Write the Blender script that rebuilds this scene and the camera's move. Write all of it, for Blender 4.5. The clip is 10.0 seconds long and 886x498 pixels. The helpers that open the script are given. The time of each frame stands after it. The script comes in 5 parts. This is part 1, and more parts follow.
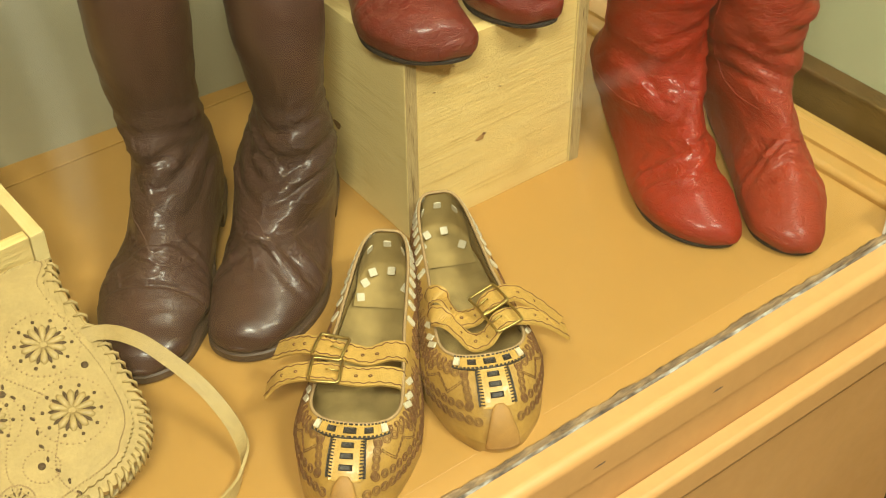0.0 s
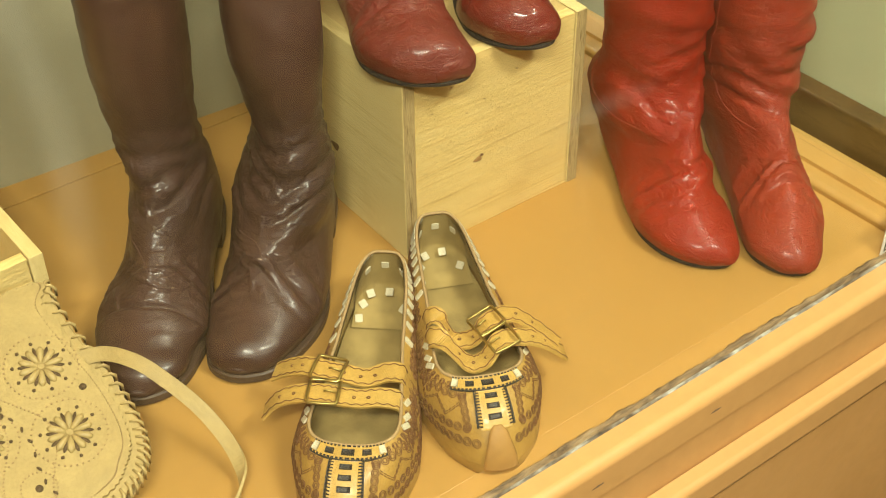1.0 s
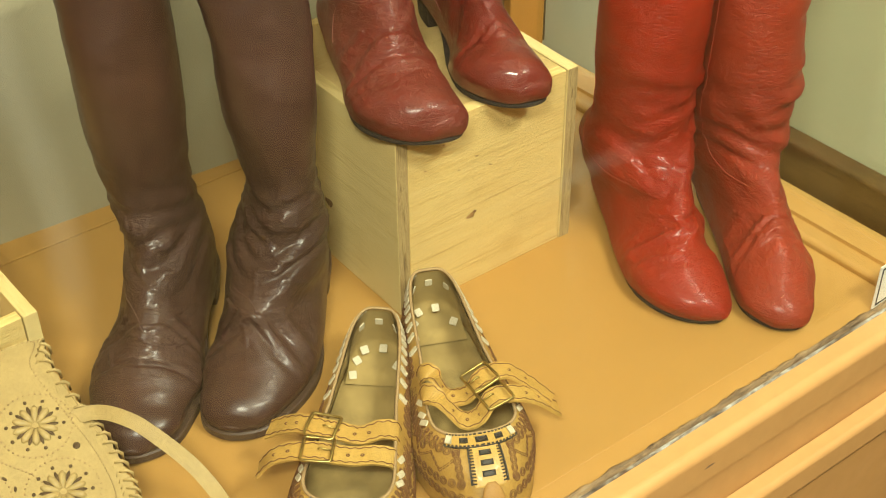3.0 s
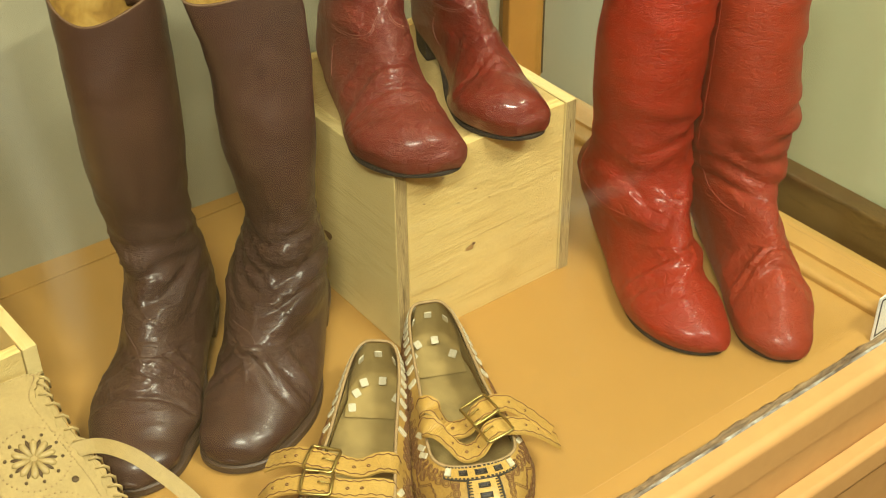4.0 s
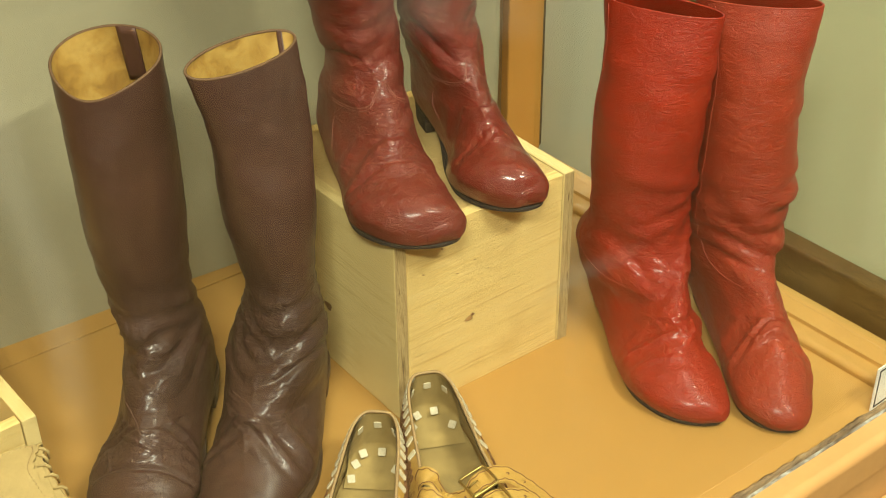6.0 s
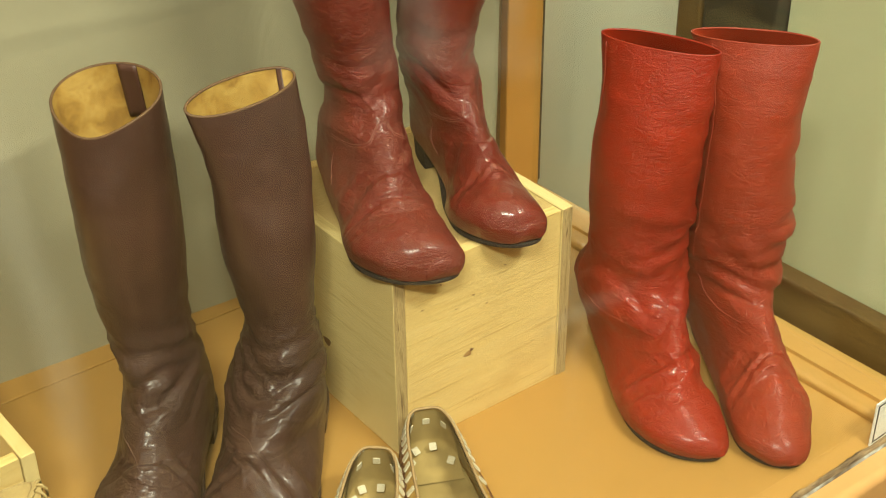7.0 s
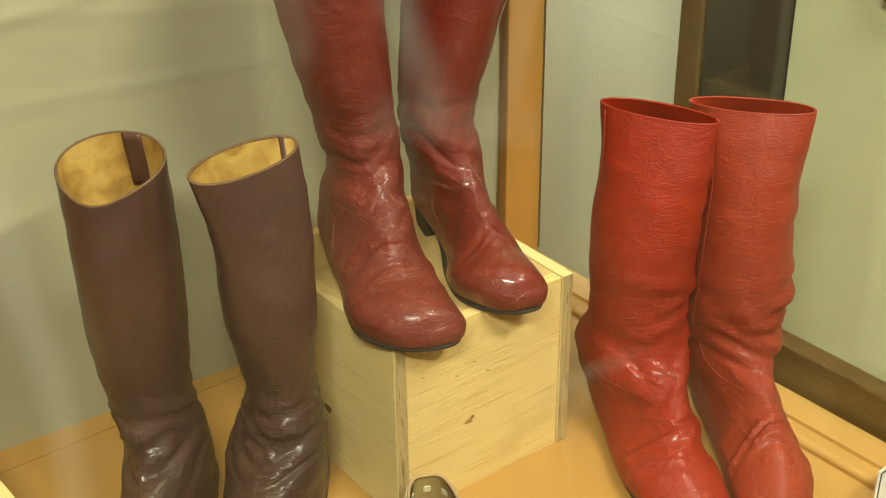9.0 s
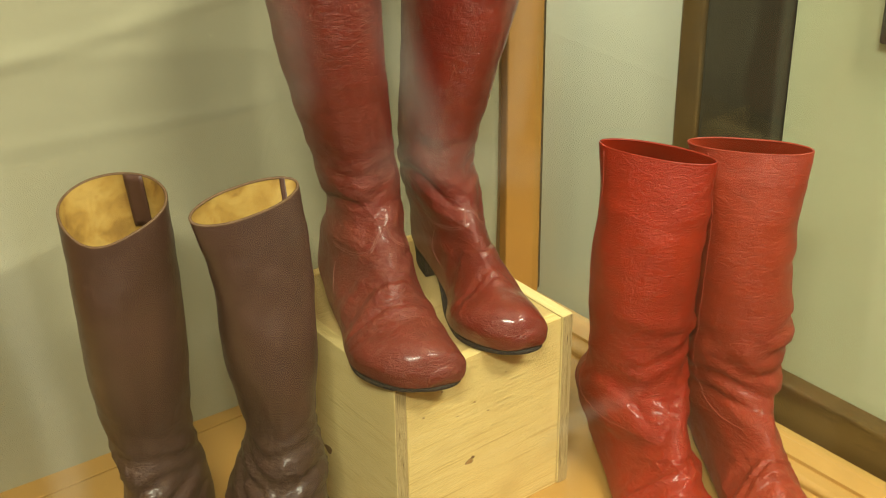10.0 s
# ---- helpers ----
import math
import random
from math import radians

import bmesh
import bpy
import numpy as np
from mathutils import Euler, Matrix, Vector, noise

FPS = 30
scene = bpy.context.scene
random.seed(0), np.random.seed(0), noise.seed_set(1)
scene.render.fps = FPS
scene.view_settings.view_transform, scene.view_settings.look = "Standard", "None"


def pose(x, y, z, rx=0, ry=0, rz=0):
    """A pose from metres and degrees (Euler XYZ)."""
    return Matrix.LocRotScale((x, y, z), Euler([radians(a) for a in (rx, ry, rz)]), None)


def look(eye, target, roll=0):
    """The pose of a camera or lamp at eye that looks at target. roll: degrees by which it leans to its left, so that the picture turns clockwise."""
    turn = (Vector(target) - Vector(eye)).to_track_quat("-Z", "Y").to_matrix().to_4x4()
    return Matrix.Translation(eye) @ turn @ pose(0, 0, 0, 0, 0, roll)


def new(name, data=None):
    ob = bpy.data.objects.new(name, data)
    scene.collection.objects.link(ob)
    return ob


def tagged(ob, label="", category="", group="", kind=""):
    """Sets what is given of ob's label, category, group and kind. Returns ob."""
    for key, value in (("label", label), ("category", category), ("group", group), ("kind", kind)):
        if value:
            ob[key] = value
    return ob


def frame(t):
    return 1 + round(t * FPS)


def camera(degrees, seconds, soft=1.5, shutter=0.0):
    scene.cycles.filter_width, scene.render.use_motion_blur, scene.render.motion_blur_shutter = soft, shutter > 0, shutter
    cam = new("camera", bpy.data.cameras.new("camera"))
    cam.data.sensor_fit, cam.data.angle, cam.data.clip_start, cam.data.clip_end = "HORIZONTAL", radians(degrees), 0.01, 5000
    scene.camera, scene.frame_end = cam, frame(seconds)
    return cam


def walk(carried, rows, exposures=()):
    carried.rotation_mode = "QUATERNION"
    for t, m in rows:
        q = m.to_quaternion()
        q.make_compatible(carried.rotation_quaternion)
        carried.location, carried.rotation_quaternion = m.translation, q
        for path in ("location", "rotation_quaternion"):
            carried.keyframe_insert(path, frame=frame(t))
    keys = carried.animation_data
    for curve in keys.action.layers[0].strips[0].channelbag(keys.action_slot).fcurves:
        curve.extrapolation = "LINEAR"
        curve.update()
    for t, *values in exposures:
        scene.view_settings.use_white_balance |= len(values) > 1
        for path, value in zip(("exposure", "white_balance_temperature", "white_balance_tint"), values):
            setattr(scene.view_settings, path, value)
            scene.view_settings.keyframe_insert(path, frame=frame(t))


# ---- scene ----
cam = camera(36.0, 10.0, soft=1.0)
PATH = [
    (0, (-0.552, -0.729, 0.781), (0.392, 0.451, -0.529), -0.5),
    (0.5, (-0.552, -0.73, 0.782), (0.398, 0.457, -0.518), -0.5),
    (1, (-0.551, -0.729, 0.784), (0.405, 0.463, -0.506), -0.5),
    (1.5, (-0.552, -0.73, 0.785), (0.412, 0.47, -0.492), -0.5),
    (2, (-0.552, -0.73, 0.787), (0.422, 0.478, -0.474), -0.5),
    (2.5, (-0.551, -0.73, 0.79), (0.432, 0.484, -0.458), -0.5),
    (4, (-0.552, -0.731, 0.793), (0.46, 0.512, -0.403), -0.6),
    (4.5, (-0.553, -0.733, 0.794), (0.468, 0.522, -0.381), -0.6),
    (5, (-0.554, -0.732, 0.795), (0.479, 0.532, -0.361), -0.6),
    (5.5, (-0.554, -0.733, 0.796), (0.488, 0.543, -0.339), -0.6),
    (7, (-0.554, -0.735, 0.803), (0.513, 0.571, -0.273), -0.6),
    (7.5, (-0.555, -0.735, 0.804), (0.52, 0.579, -0.253), -0.6),
    (8, (-0.556, -0.736, 0.804), (0.526, 0.587, -0.234), -0.6),
    (8.5, (-0.557, -0.737, 0.805), (0.534, 0.596, -0.21), -0.6),
    (9, (-0.559, -0.738, 0.805), (0.543, 0.606, -0.185), -0.6),
    (9.5, (-0.561, -0.741, 0.806), (0.551, 0.616, -0.155), -0.7),
    (10, (-0.561, -0.741, 0.807), (0.559, 0.625, -0.131), -0.7),
]
walk(cam, [(t, look(eye, target, roll)) for t, eye, target, roll in PATH])

# ---- world and light ----
world = bpy.data.worlds.new("world")
scene.world = world
world.use_nodes = True
wbg = world.node_tree.nodes["Background"]
wbg.inputs[0].default_value = (1.0, 0.93, 0.74, 1)
wbg.inputs[1].default_value = 0.5


def lamp(name, eye, target, sx, sy, watts, colour):
    d = bpy.data.lights.new(name, "AREA")
    d.shape, d.size, d.size_y, d.energy, d.color = "RECTANGLE", sx, sy, watts, colour
    ob = new(name, d)
    ob.matrix_world = look(eye, target)
    return ob


WARM = (1.0, 0.97, 0.77)
lamp("ceiling_light_a", (-1.05, -1.15, 1.70), (-0.3, -0.2, 0), 0.55, 0.16, 49, WARM)
lamp("ceiling_light_c", (0.15, -1.25, 1.70), (0.0, -0.1, 0), 0.55, 0.16, 30, WARM)
lamp("ceiling_light_b", (0.55, -0.55, 1.70), (0.4, -0.3, 0), 1.2, 0.14, 15, WARM)
# Added cool fill lamp, not a window; it brightens the wall beyond.
lamp("added_cool_fill", (0.72, 1.10, 0.75), (0.88, 0.5, 0.2), 0.5, 0.9, 22, (0.92, 0.97, 0.95))
scene.view_settings.exposure = 0.0

# ---- materials ----


class Nodes:
    """A small wrapper to write node materials shortly."""

    def __init__(self, name):
        self.mat = bpy.data.materials.new(name)
        self.mat.use_nodes = True
        self.t = self.mat.node_tree
        self.bsdf = self.t.nodes["Principled BSDF"]

    def node(self, kind, **props):
        n = self.t.nodes.new(kind)
        for k, v in props.items():
            if k in n.inputs:
                n.inputs[k].default_value = v
        return n

    def link(self, a, b):
        self.t.links.new(a, b)

    def coords(self, scale=(1, 1, 1), turn=(0, 0, 0)):
        c = self.node("ShaderNodeTexCoord")
        m = self.node("ShaderNodeMapping")
        m.inputs["Scale"].default_value = scale
        m.inputs["Rotation"].default_value = [radians(a) for a in turn]
        self.link(c.outputs["Object"], m.inputs["Vector"])
        return m.outputs["Vector"]

    def noise(self, vec, scale, detail=4.0, rough=0.55, distort=0.0):
        n = self.node("ShaderNodeTexNoise", Scale=scale, Detail=detail, Roughness=rough, Distortion=distort)
        self.link(vec, n.inputs["Vector"])
        return n.outputs["Fac"]

    def voronoi(self, vec, scale, feature="F1"):
        n = self.node("ShaderNodeTexVoronoi", Scale=scale)
        n.feature = feature
        self.link(vec, n.inputs["Vector"])
        return n.outputs["Distance"]

    def ramp(self, fac, stops):
        r = self.node("ShaderNodeValToRGB")
        e = r.color_ramp.elements
        while len(e) < len(stops):
            e.new(0.5)
        for i, (p, c) in enumerate(stops):
            e[i].position = p
            e[i].color = (*c, 1) if len(c) == 3 else c
        self.link(fac, r.inputs["Fac"])
        return r.outputs["Color"]

    def mix(self, fac, a, b, mode="MIX"):
        m = self.node("ShaderNodeMix")
        m.data_type, m.blend_type = "RGBA", mode
        for sock, v in ((m.inputs["Factor"], fac), (m.inputs["A"] if False else m.inputs[6], a), (m.inputs[7], b)):
            if hasattr(v, "links"):
                self.link(v, sock)
            elif isinstance(v, (int, float)):
                sock.default_value = v
            else:
                sock.default_value = (*v, 1)
        return m.outputs[2]

    def bump(self, height, strength, distance, chain=None):
        b = self.node("ShaderNodeBump", Strength=strength, Distance=distance)
        self.link(height, b.inputs["Height"])
        if chain is not None:
            self.link(chain, b.inputs["Normal"])
        return b.outputs["Normal"]

    def done(self, colour=None, rough=None, normal=None, metal=0.0, coat=0.0, coat_rough=0.2):
        b = self.bsdf
        for sock, v in (("Base Color", colour), ("Roughness", rough)):
            if v is None:
                continue
            if hasattr(v, "links"):
                self.link(v, b.inputs[sock])
            else:
                b.inputs[sock].default_value = (*v, 1) if isinstance(v, tuple) else v
        if normal is not None:
            self.link(normal, b.inputs["Normal"])
        b.inputs["Metallic"].default_value = metal
        b.inputs["Coat Weight"].default_value = coat
        b.inputs["Coat Roughness"].default_value = coat_rough
        return self.mat


def leather(name, base, dark, worn, rough=0.34, grain=900, grain_depth=0.0004, coat=0.25, crease=0.6, worn_from=0.62, scuff=0.25, coat_rough=0.14):
    """Creases follow the mesh attribute "crease" where a mesh has one."""
    n = Nodes(name)
    v = n.coords()
    big = n.noise(v, 10, 2)
    mid = n.noise(v, 70, 6, 0.65)
    fine = n.noise(v, 420, 3)
    c = n.mix(n.ramp(big, [(0.30, (0, 0, 0)), (0.72, (1, 1, 1))]), dark, base)
    soft = n.noise(v, 30, 4, 0.5)
    c = n.mix(n.ramp(soft, [(worn_from, (0, 0, 0)), (worn_from + 0.3, (0.4, 0.4, 0.4))]), c, worn)
    c = n.mix(0.22, c, n.ramp(fine, [(0.3, (0.25, 0.25, 0.25)), (0.7, (1, 1, 1))]), "MULTIPLY")
    c = n.mix(0.30, c, n.ramp(n.noise(n.coords((1, 1, 2.5)), 55, 6, 0.7, 0.4), [(0.36, (0.45, 0.45, 0.45)), (0.62, (1, 1, 1))]), "MULTIPLY")
    # crinkle lines: where a warped noise crosses its middle
    cr = n.noise(n.coords((1, 1, 2.2)), 72, 5, 0.6, 0.5)
    line = n.ramp(cr, [(0.42, (1, 1, 1)), (0.495, (0.25, 0.25, 0.25)), (0.505, (0.25, 0.25, 0.25)), (0.58, (1, 1, 1))])
    cr2 = n.noise(n.coords((1, 1, 2.8)), 160, 3, 0.55, 0.5)
    line2 = n.ramp(cr2, [(0.40, (1, 1, 1)), (0.5, (0.3, 0.3, 0.3)), (0.60, (1, 1, 1))])
    at = n.node("ShaderNodeAttribute")
    at.attribute_name = "crease"
    h = n.mix(at.outputs["Fac"], (1, 1, 1), line)
    h2 = n.mix(n.ramp(at.outputs["Fac"], [(0.0, (0.12, 0.12, 0.12)), (1.0, (1, 1, 1))]), (1, 1, 1), line2)
    # dry, pale rubbed creases
    rub = n.mix(at.outputs["Fac"], (0, 0, 0), n.ramp(cr, [(0.486, (0, 0, 0)), (0.5, (scuff, scuff, scuff)), (0.514, (0, 0, 0))]))
    c = n.mix(rub, c, worn)
    cell = n.voronoi(v, grain)
    nrm = n.bump(cell, 0.5, grain_depth)
    nrm = n.bump(h2, crease * 0.42, 0.0009, nrm)
    nrm = n.bump(h, crease * 0.52, 0.0018, nrm)
    nrm = n.bump(n.noise(n.coords((1, 1, 1.6)), 22, 3, 0.5, 0.5), 0.26, 0.006, nrm)
    r = n.ramp(mid, [(0.3, (rough - 0.05,) * 3), (0.75, (rough + 0.10,) * 3)])
    return n.done(c, r, nrm, coat=coat, coat_rough=coat_rough)


def painted(name, base, second, rough=0.42, spots=None):
    n = Nodes(name)
    v = n.coords()
    c = n.mix(n.noise(v, 5, 4), base, second)
    c = n.mix(0.15, c, n.ramp(n.noise(v, 60, 4), [(0.3, (0.6, 0.6, 0.6)), (0.7, (1, 1, 1))]), "MULTIPLY")
    if spots:
        d = n.voronoi(v, 16)
        c = n.mix(n.ramp(d, [(0.0, (0.8, 0.8, 0.8)), (0.03, (0, 0, 0))]), c, spots)
    nrm = n.bump(n.noise(v, 45, 3), 0.12, 0.002)
    nrm = n.bump(n.noise(n.coords((1, 30, 30)), 25, 3), 0.06, 0.0008, nrm)
    r = n.ramp(n.noise(v, 22, 4), [(0.3, (rough - 0.06,) * 3), (0.7, (rough + 0.1,) * 3)])
    return n.done(c, r, nrm)


def plain(name, base, rough=0.6, metal=0.0, vary=0.25, scale=80):
    n = Nodes(name)
    v = n.coords()
    c = n.mix(vary, base, n.ramp(n.noise(v, scale, 5), [(0.25, (0.35, 0.35, 0.35)), (0.75, (1, 1, 1))]), "MULTIPLY")
    nrm = n.bump(n.noise(v, scale * 4, 3), 0.15, 0.0006)
    return n.done(c, rough, nrm, metal)


def wood(name, light, mid, dark, along, rough=0.5, tilt=(0, 0, 0), relief=0.5):
    """along: scale per axis, small in the direction of the grain."""
    n = Nodes(name)
    v = n.coords(along, tilt)
    warp = n.noise(v, 5, 3, 0.5, 0.6)
    ring = n.noise(v, 16, 7, 0.68, 1.0)
    pore = n.noise(v, 90, 3, 0.7)
    blot = n.noise(n.coords(), 13, 3)
    c = n.ramp(ring, [(0.33, dark), (0.44, mid), (0.50, light), (0.56, mid), (0.66, light)])
    c = n.mix(n.ramp(warp, [(0.4, (0, 0, 0)), (0.75, (0.5, 0.5, 0.5))]), c, mid)
    c = n.mix(n.ramp(pore, [(0.30, (0.7, 0.7, 0.7)), (0.44, (0, 0, 0))]), c, dark)
    c = n.mix(n.ramp(blot, [(0.54, (0, 0, 0)), (0.75, (0.35, 0.35, 0.35))]), c, dark)
    nrm = n.bump(ring, relief, 0.003)
    nrm = n.bump(pore, relief, 0.0012, nrm)
    return n.done(c, rough, nrm)


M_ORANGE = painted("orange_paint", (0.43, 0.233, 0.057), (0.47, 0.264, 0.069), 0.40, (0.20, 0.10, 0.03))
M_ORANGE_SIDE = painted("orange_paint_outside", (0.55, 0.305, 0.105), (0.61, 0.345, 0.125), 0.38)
M_POST = painted("ochre_post_paint", (0.42, 0.19, 0.035), (0.50, 0.24, 0.05), 0.38)
M_CHIP = plain("bare_edge_grime", (0.25, 0.18, 0.11), 0.7, 0, 0.8, 90)
M_CLOTH = None
M_BROWN = leather("brown_leather", (0.071, 0.031, 0.022), (0.047, 0.020, 0.014), (0.12, 0.066, 0.050), 0.40, 800, 0.00018, 0.30, 1.0, 0.66, 0.22, 0.21)
M_MAROON = leather("oxblood_leather", (0.190, 0.024, 0.013), (0.135, 0.015, 0.009), (0.29, 0.105, 0.076), 0.42, 1000, 0.00022, 0.26, 0.9, 0.62, 0.60, 0.20)
M_OXBLOOD = leather("glossy_oxblood_leather", (0.200, 0.019, 0.009), (0.14, 0.013, 0.007), (0.26, 0.070, 0.048), 0.34, 1000, 0.0002, 0.50, 0.9, 0.70, 0.4, 0.12)
M_RED = leather("red_leather", (0.36, 0.023, 0.005), (0.265, 0.014, 0.003), (0.40, 0.048, 0.020), 0.44, 900, 0.0002, 0.22, 1.0, 0.64, 0.3, 0.20)
M_RED2 = leather("faded_red_leather", (0.345, 0.038, 0.012), (0.262, 0.025, 0.008), (0.40, 0.070, 0.034), 0.46, 900, 0.0002, 0.17, 1.0, 0.60, 0.35, 0.24)
for leather_, level_ in ((M_RED, 0.26), (M_RED2, 0.28), (M_BROWN, 0.32), (M_MAROON, 0.36), (M_OXBLOOD, 0.36)):
    leather_.node_tree.nodes["Principled BSDF"].inputs["Specular IOR Level"].default_value = level_
M_SOLE = plain("dark_sole_rubber", (0.022, 0.014, 0.010), 0.75, 0, 0.4)
M_SOLE_BROWN = plain("brown_sole_leather", (0.07, 0.04, 0.025), 0.5, 0, 0.4)
M_LINING = None
M_TAB = plain("dark_brown_tab", (0.075, 0.03, 0.02), 0.5)
M_BEAK = plain("smooth_tan_tip", (0.43, 0.225, 0.055), 0.62, 0, 0.45, 120)
M_TAN = leather("tan_tooled_leather", (0.50, 0.30, 0.067), (0.42, 0.235, 0.048), (0.56, 0.35, 0.095), 0.42, 800, 0.0003, 0.15, 0.35)
M_STRAP = leather("tan_strap_leather", (0.61, 0.385, 0.092), (0.54, 0.315, 0.066), (0.67, 0.445, 0.135), 0.42, 800, 0.0003, 0.15, 0.3)
M_SUEDE = plain("grey_brown_suede", (0.42, 0.30, 0.105), 0.9, 0, 0.8, 45)
M_EDGE = plain("cut_leather_edge", (0.42, 0.28, 0.13), 0.8, 0, 0.4, 150)
M_WHITE = plain("white_leather_lace", (0.66, 0.60, 0.43), 0.65, 0, 0.35, 200)
M_INK = plain("black_stamped_leather", (0.025, 0.022, 0.02), 0.55)
M_STAMP = plain("burnt_tooling", (0.17, 0.068, 0.02), 0.65, 0, 0.3)
M_STITCH = plain("brown_stitching", (0.17, 0.07, 0.025), 0.7)
M_BRASS = plain("old_brass", (0.55, 0.42, 0.14), 0.35, 1.0, 0.35, 200)
M_CREAM = leather("cream_tooled_leather", (0.51, 0.38, 0.155), (0.46, 0.33, 0.125), (0.55, 0.425, 0.195), 0.5, 700, 0.0003, 0.08, 0.25)
M_HOLE = plain("dark_punched_hole", (0.10, 0.06, 0.025), 0.8)
M_PLY_FRONT = wood("plywood_front", (0.90, 0.70, 0.30), (0.84, 0.61, 0.22), (0.58, 0.35, 0.105), (0.4, 3, 27), 0.42, (0, 9, 0), 0.7)
M_PLY_SIDE = wood("plywood_side", (0.84, 0.69, 0.33), (0.78, 0.61, 0.26), (0.58, 0.42, 0.16), (3, 0.5, 21), 0.50, (-14, 0, 0), 0.6)
M_PLY_TOP = wood("plywood_top", (0.72, 0.53, 0.24), (0.64, 0.45, 0.17), (0.43, 0.26, 0.08), (1.6, 24, 3), 0.5)
M_PLY_EDGE = wood("plywood_edge", (0.62, 0.47, 0.22), (0.48, 0.34, 0.14), (0.12, 0.07, 0.025), (26, 26, 1.5), 0.75, (0, 0, 0), 0.8)
M_BOOT_EDGE = plain("worn_brown_cut_edge", (0.16, 0.085, 0.04), 0.7, 0, 0.6, 150)
M_KNOT = plain("wood_knot", (0.20, 0.10, 0.035), 0.6)
M_KNOT_PALE = plain("pale_knot", (0.38, 0.21, 0.07), 0.6)
M_WALL = painted("pale_green_wall_paint", (0.68, 0.70, 0.47), (0.63, 0.65, 0.43), 0.6)
M_WALL_FAR = painted("cream_wall_paint", (0.78, 0.77, 0.60), (0.74, 0.73, 0.56), 0.6)
M_WALL_UNSEEN = painted("unseen_wall_dimming_paint", (0.24, 0.215, 0.16), (0.21, 0.19, 0.14), 0.7)
M_DARKWOOD = wood("dark_stained_wood", (0.16, 0.092, 0.028), (0.11, 0.06, 0.018), (0.055, 0.03, 0.010), (8, 1.2, 6), 0.38, (0, 0, 0), 0.2)
M_CASING_SHADE = wood("stained_casing_and_post_shade", (0.16, 0.095, 0.03), (0.12, 0.066, 0.02), (0.07, 0.04, 0.012), (8, 8, 1), 0.4, (0, 0, 0), 0.2)
M_BLACKWOOD = wood("black_stained_wood", (0.05, 0.043, 0.03), (0.04, 0.034, 0.024), (0.022, 0.018, 0.013), (8, 8, 1), 0.45, (0, 0, 0), 0.15)
M_FLOOR = wood("room_floor_boards", (0.38, 0.27, 0.12), (0.33, 0.23, 0.10), (0.25, 0.165, 0.07), (2, 20, 20), 0.35)
M_CARD = plain("white_card", (0.85, 0.84, 0.78), 0.6, 0, 0.08)
M_CEIL = painted("white_ceiling_paint", (0.78, 0.76, 0.66), (0.74, 0.72, 0.62), 0.8)


def cloth_material():
    n = Nodes("grey_beige_cloth")
    v = n.coords()
    weave = n.noise(n.coords((1, 1, 1)), 620, 3, 0.7)
    c = n.mix(n.noise(v, 6, 4), (0.325, 0.300, 0.195), (0.39, 0.363, 0.24))
    c = n.mix(0.30, c, n.ramp(weave, [(0.3, (0.5, 0.5, 0.5)), (0.7, (1, 1, 1))]), "MULTIPLY")
    nrm = n.bump(weave, 0.2, 0.0006)
    nrm = n.bump(n.noise(v, 9, 4, 0.6, 0.5), 0.35, 0.01, nrm)
    return n.done(c, 0.9, nrm)


def glass_material():
    n = Nodes("clear_glass")
    t = n.t
    out = t.nodes["Material Output"]
    gl = n.node("ShaderNodeBsdfGlossy", Roughness=0.02)
    tr = n.node("ShaderNodeBsdfTransparent")
    tr.inputs["Color"].default_value = (0.97, 0.985, 0.96, 1)
    mx = n.node("ShaderNodeMixShader")
    mx.inputs[0].default_value = 0.06
    n.link(tr.outputs[0], mx.inputs[1])
    n.link(gl.outputs[0], mx.inputs[2])
    n.link(mx.outputs[0], out.inputs["Surface"])
    return n.mat


def lining_material():
    n = Nodes("ochre_leather_lining")
    v = n.coords()
    blot = n.noise(v, 34, 5, 0.65, 0.6)
    c = n.ramp(blot, [(0.30, (0.20, 0.095, 0.018)), (0.46, (0.40, 0.23, 0.045)), (0.60, (0.50, 0.32, 0.08)), (0.72, (0.33, 0.18, 0.04))])
    c = n.mix(0.25, c, n.ramp(n.noise(v, 260, 3), [(0.3, (0.4, 0.4, 0.4)), (0.7, (1, 1, 1))]), "MULTIPLY")
    return n.done(c, 0.65, n.bump(n.noise(v, 70, 4), 0.35, 0.002))


def grime_material():
    n = Nodes("grey_brown_grime")
    v = n.coords((0.35, 1, 1))
    a = n.noise(v, 120, 6, 0.72, 0.4)
    c = n.ramp(a, [(0.34, (0.07, 0.045, 0.025)), (0.47, (0.20, 0.135, 0.075)), (0.58, (0.33, 0.22, 0.11)), (0.70, (0.42, 0.36, 0.25))])
    return n.done(c, 0.75, n.bump(a, 0.7, 0.002))


M_GRIME = grime_material()
M_LINING = lining_material()
M_CLOTH = cloth_material()
M_GLASS = glass_material()

# ---- mesh helpers ----


def raw(name, verts, faces, mat, parent=None, label="", smooth=True):
    me = bpy.data.meshes.new(name)
    me.from_pydata([tuple(map(float, p)) for p in verts], [], faces)
    me.materials.append(mat)
    me.polygons.foreach_set("use_smooth", [smooth] * len(me.polygons))
    me.update()
    ob = new(name, me)
    ob.parent = parent
    if label:
        tagged(ob, label)
    return ob


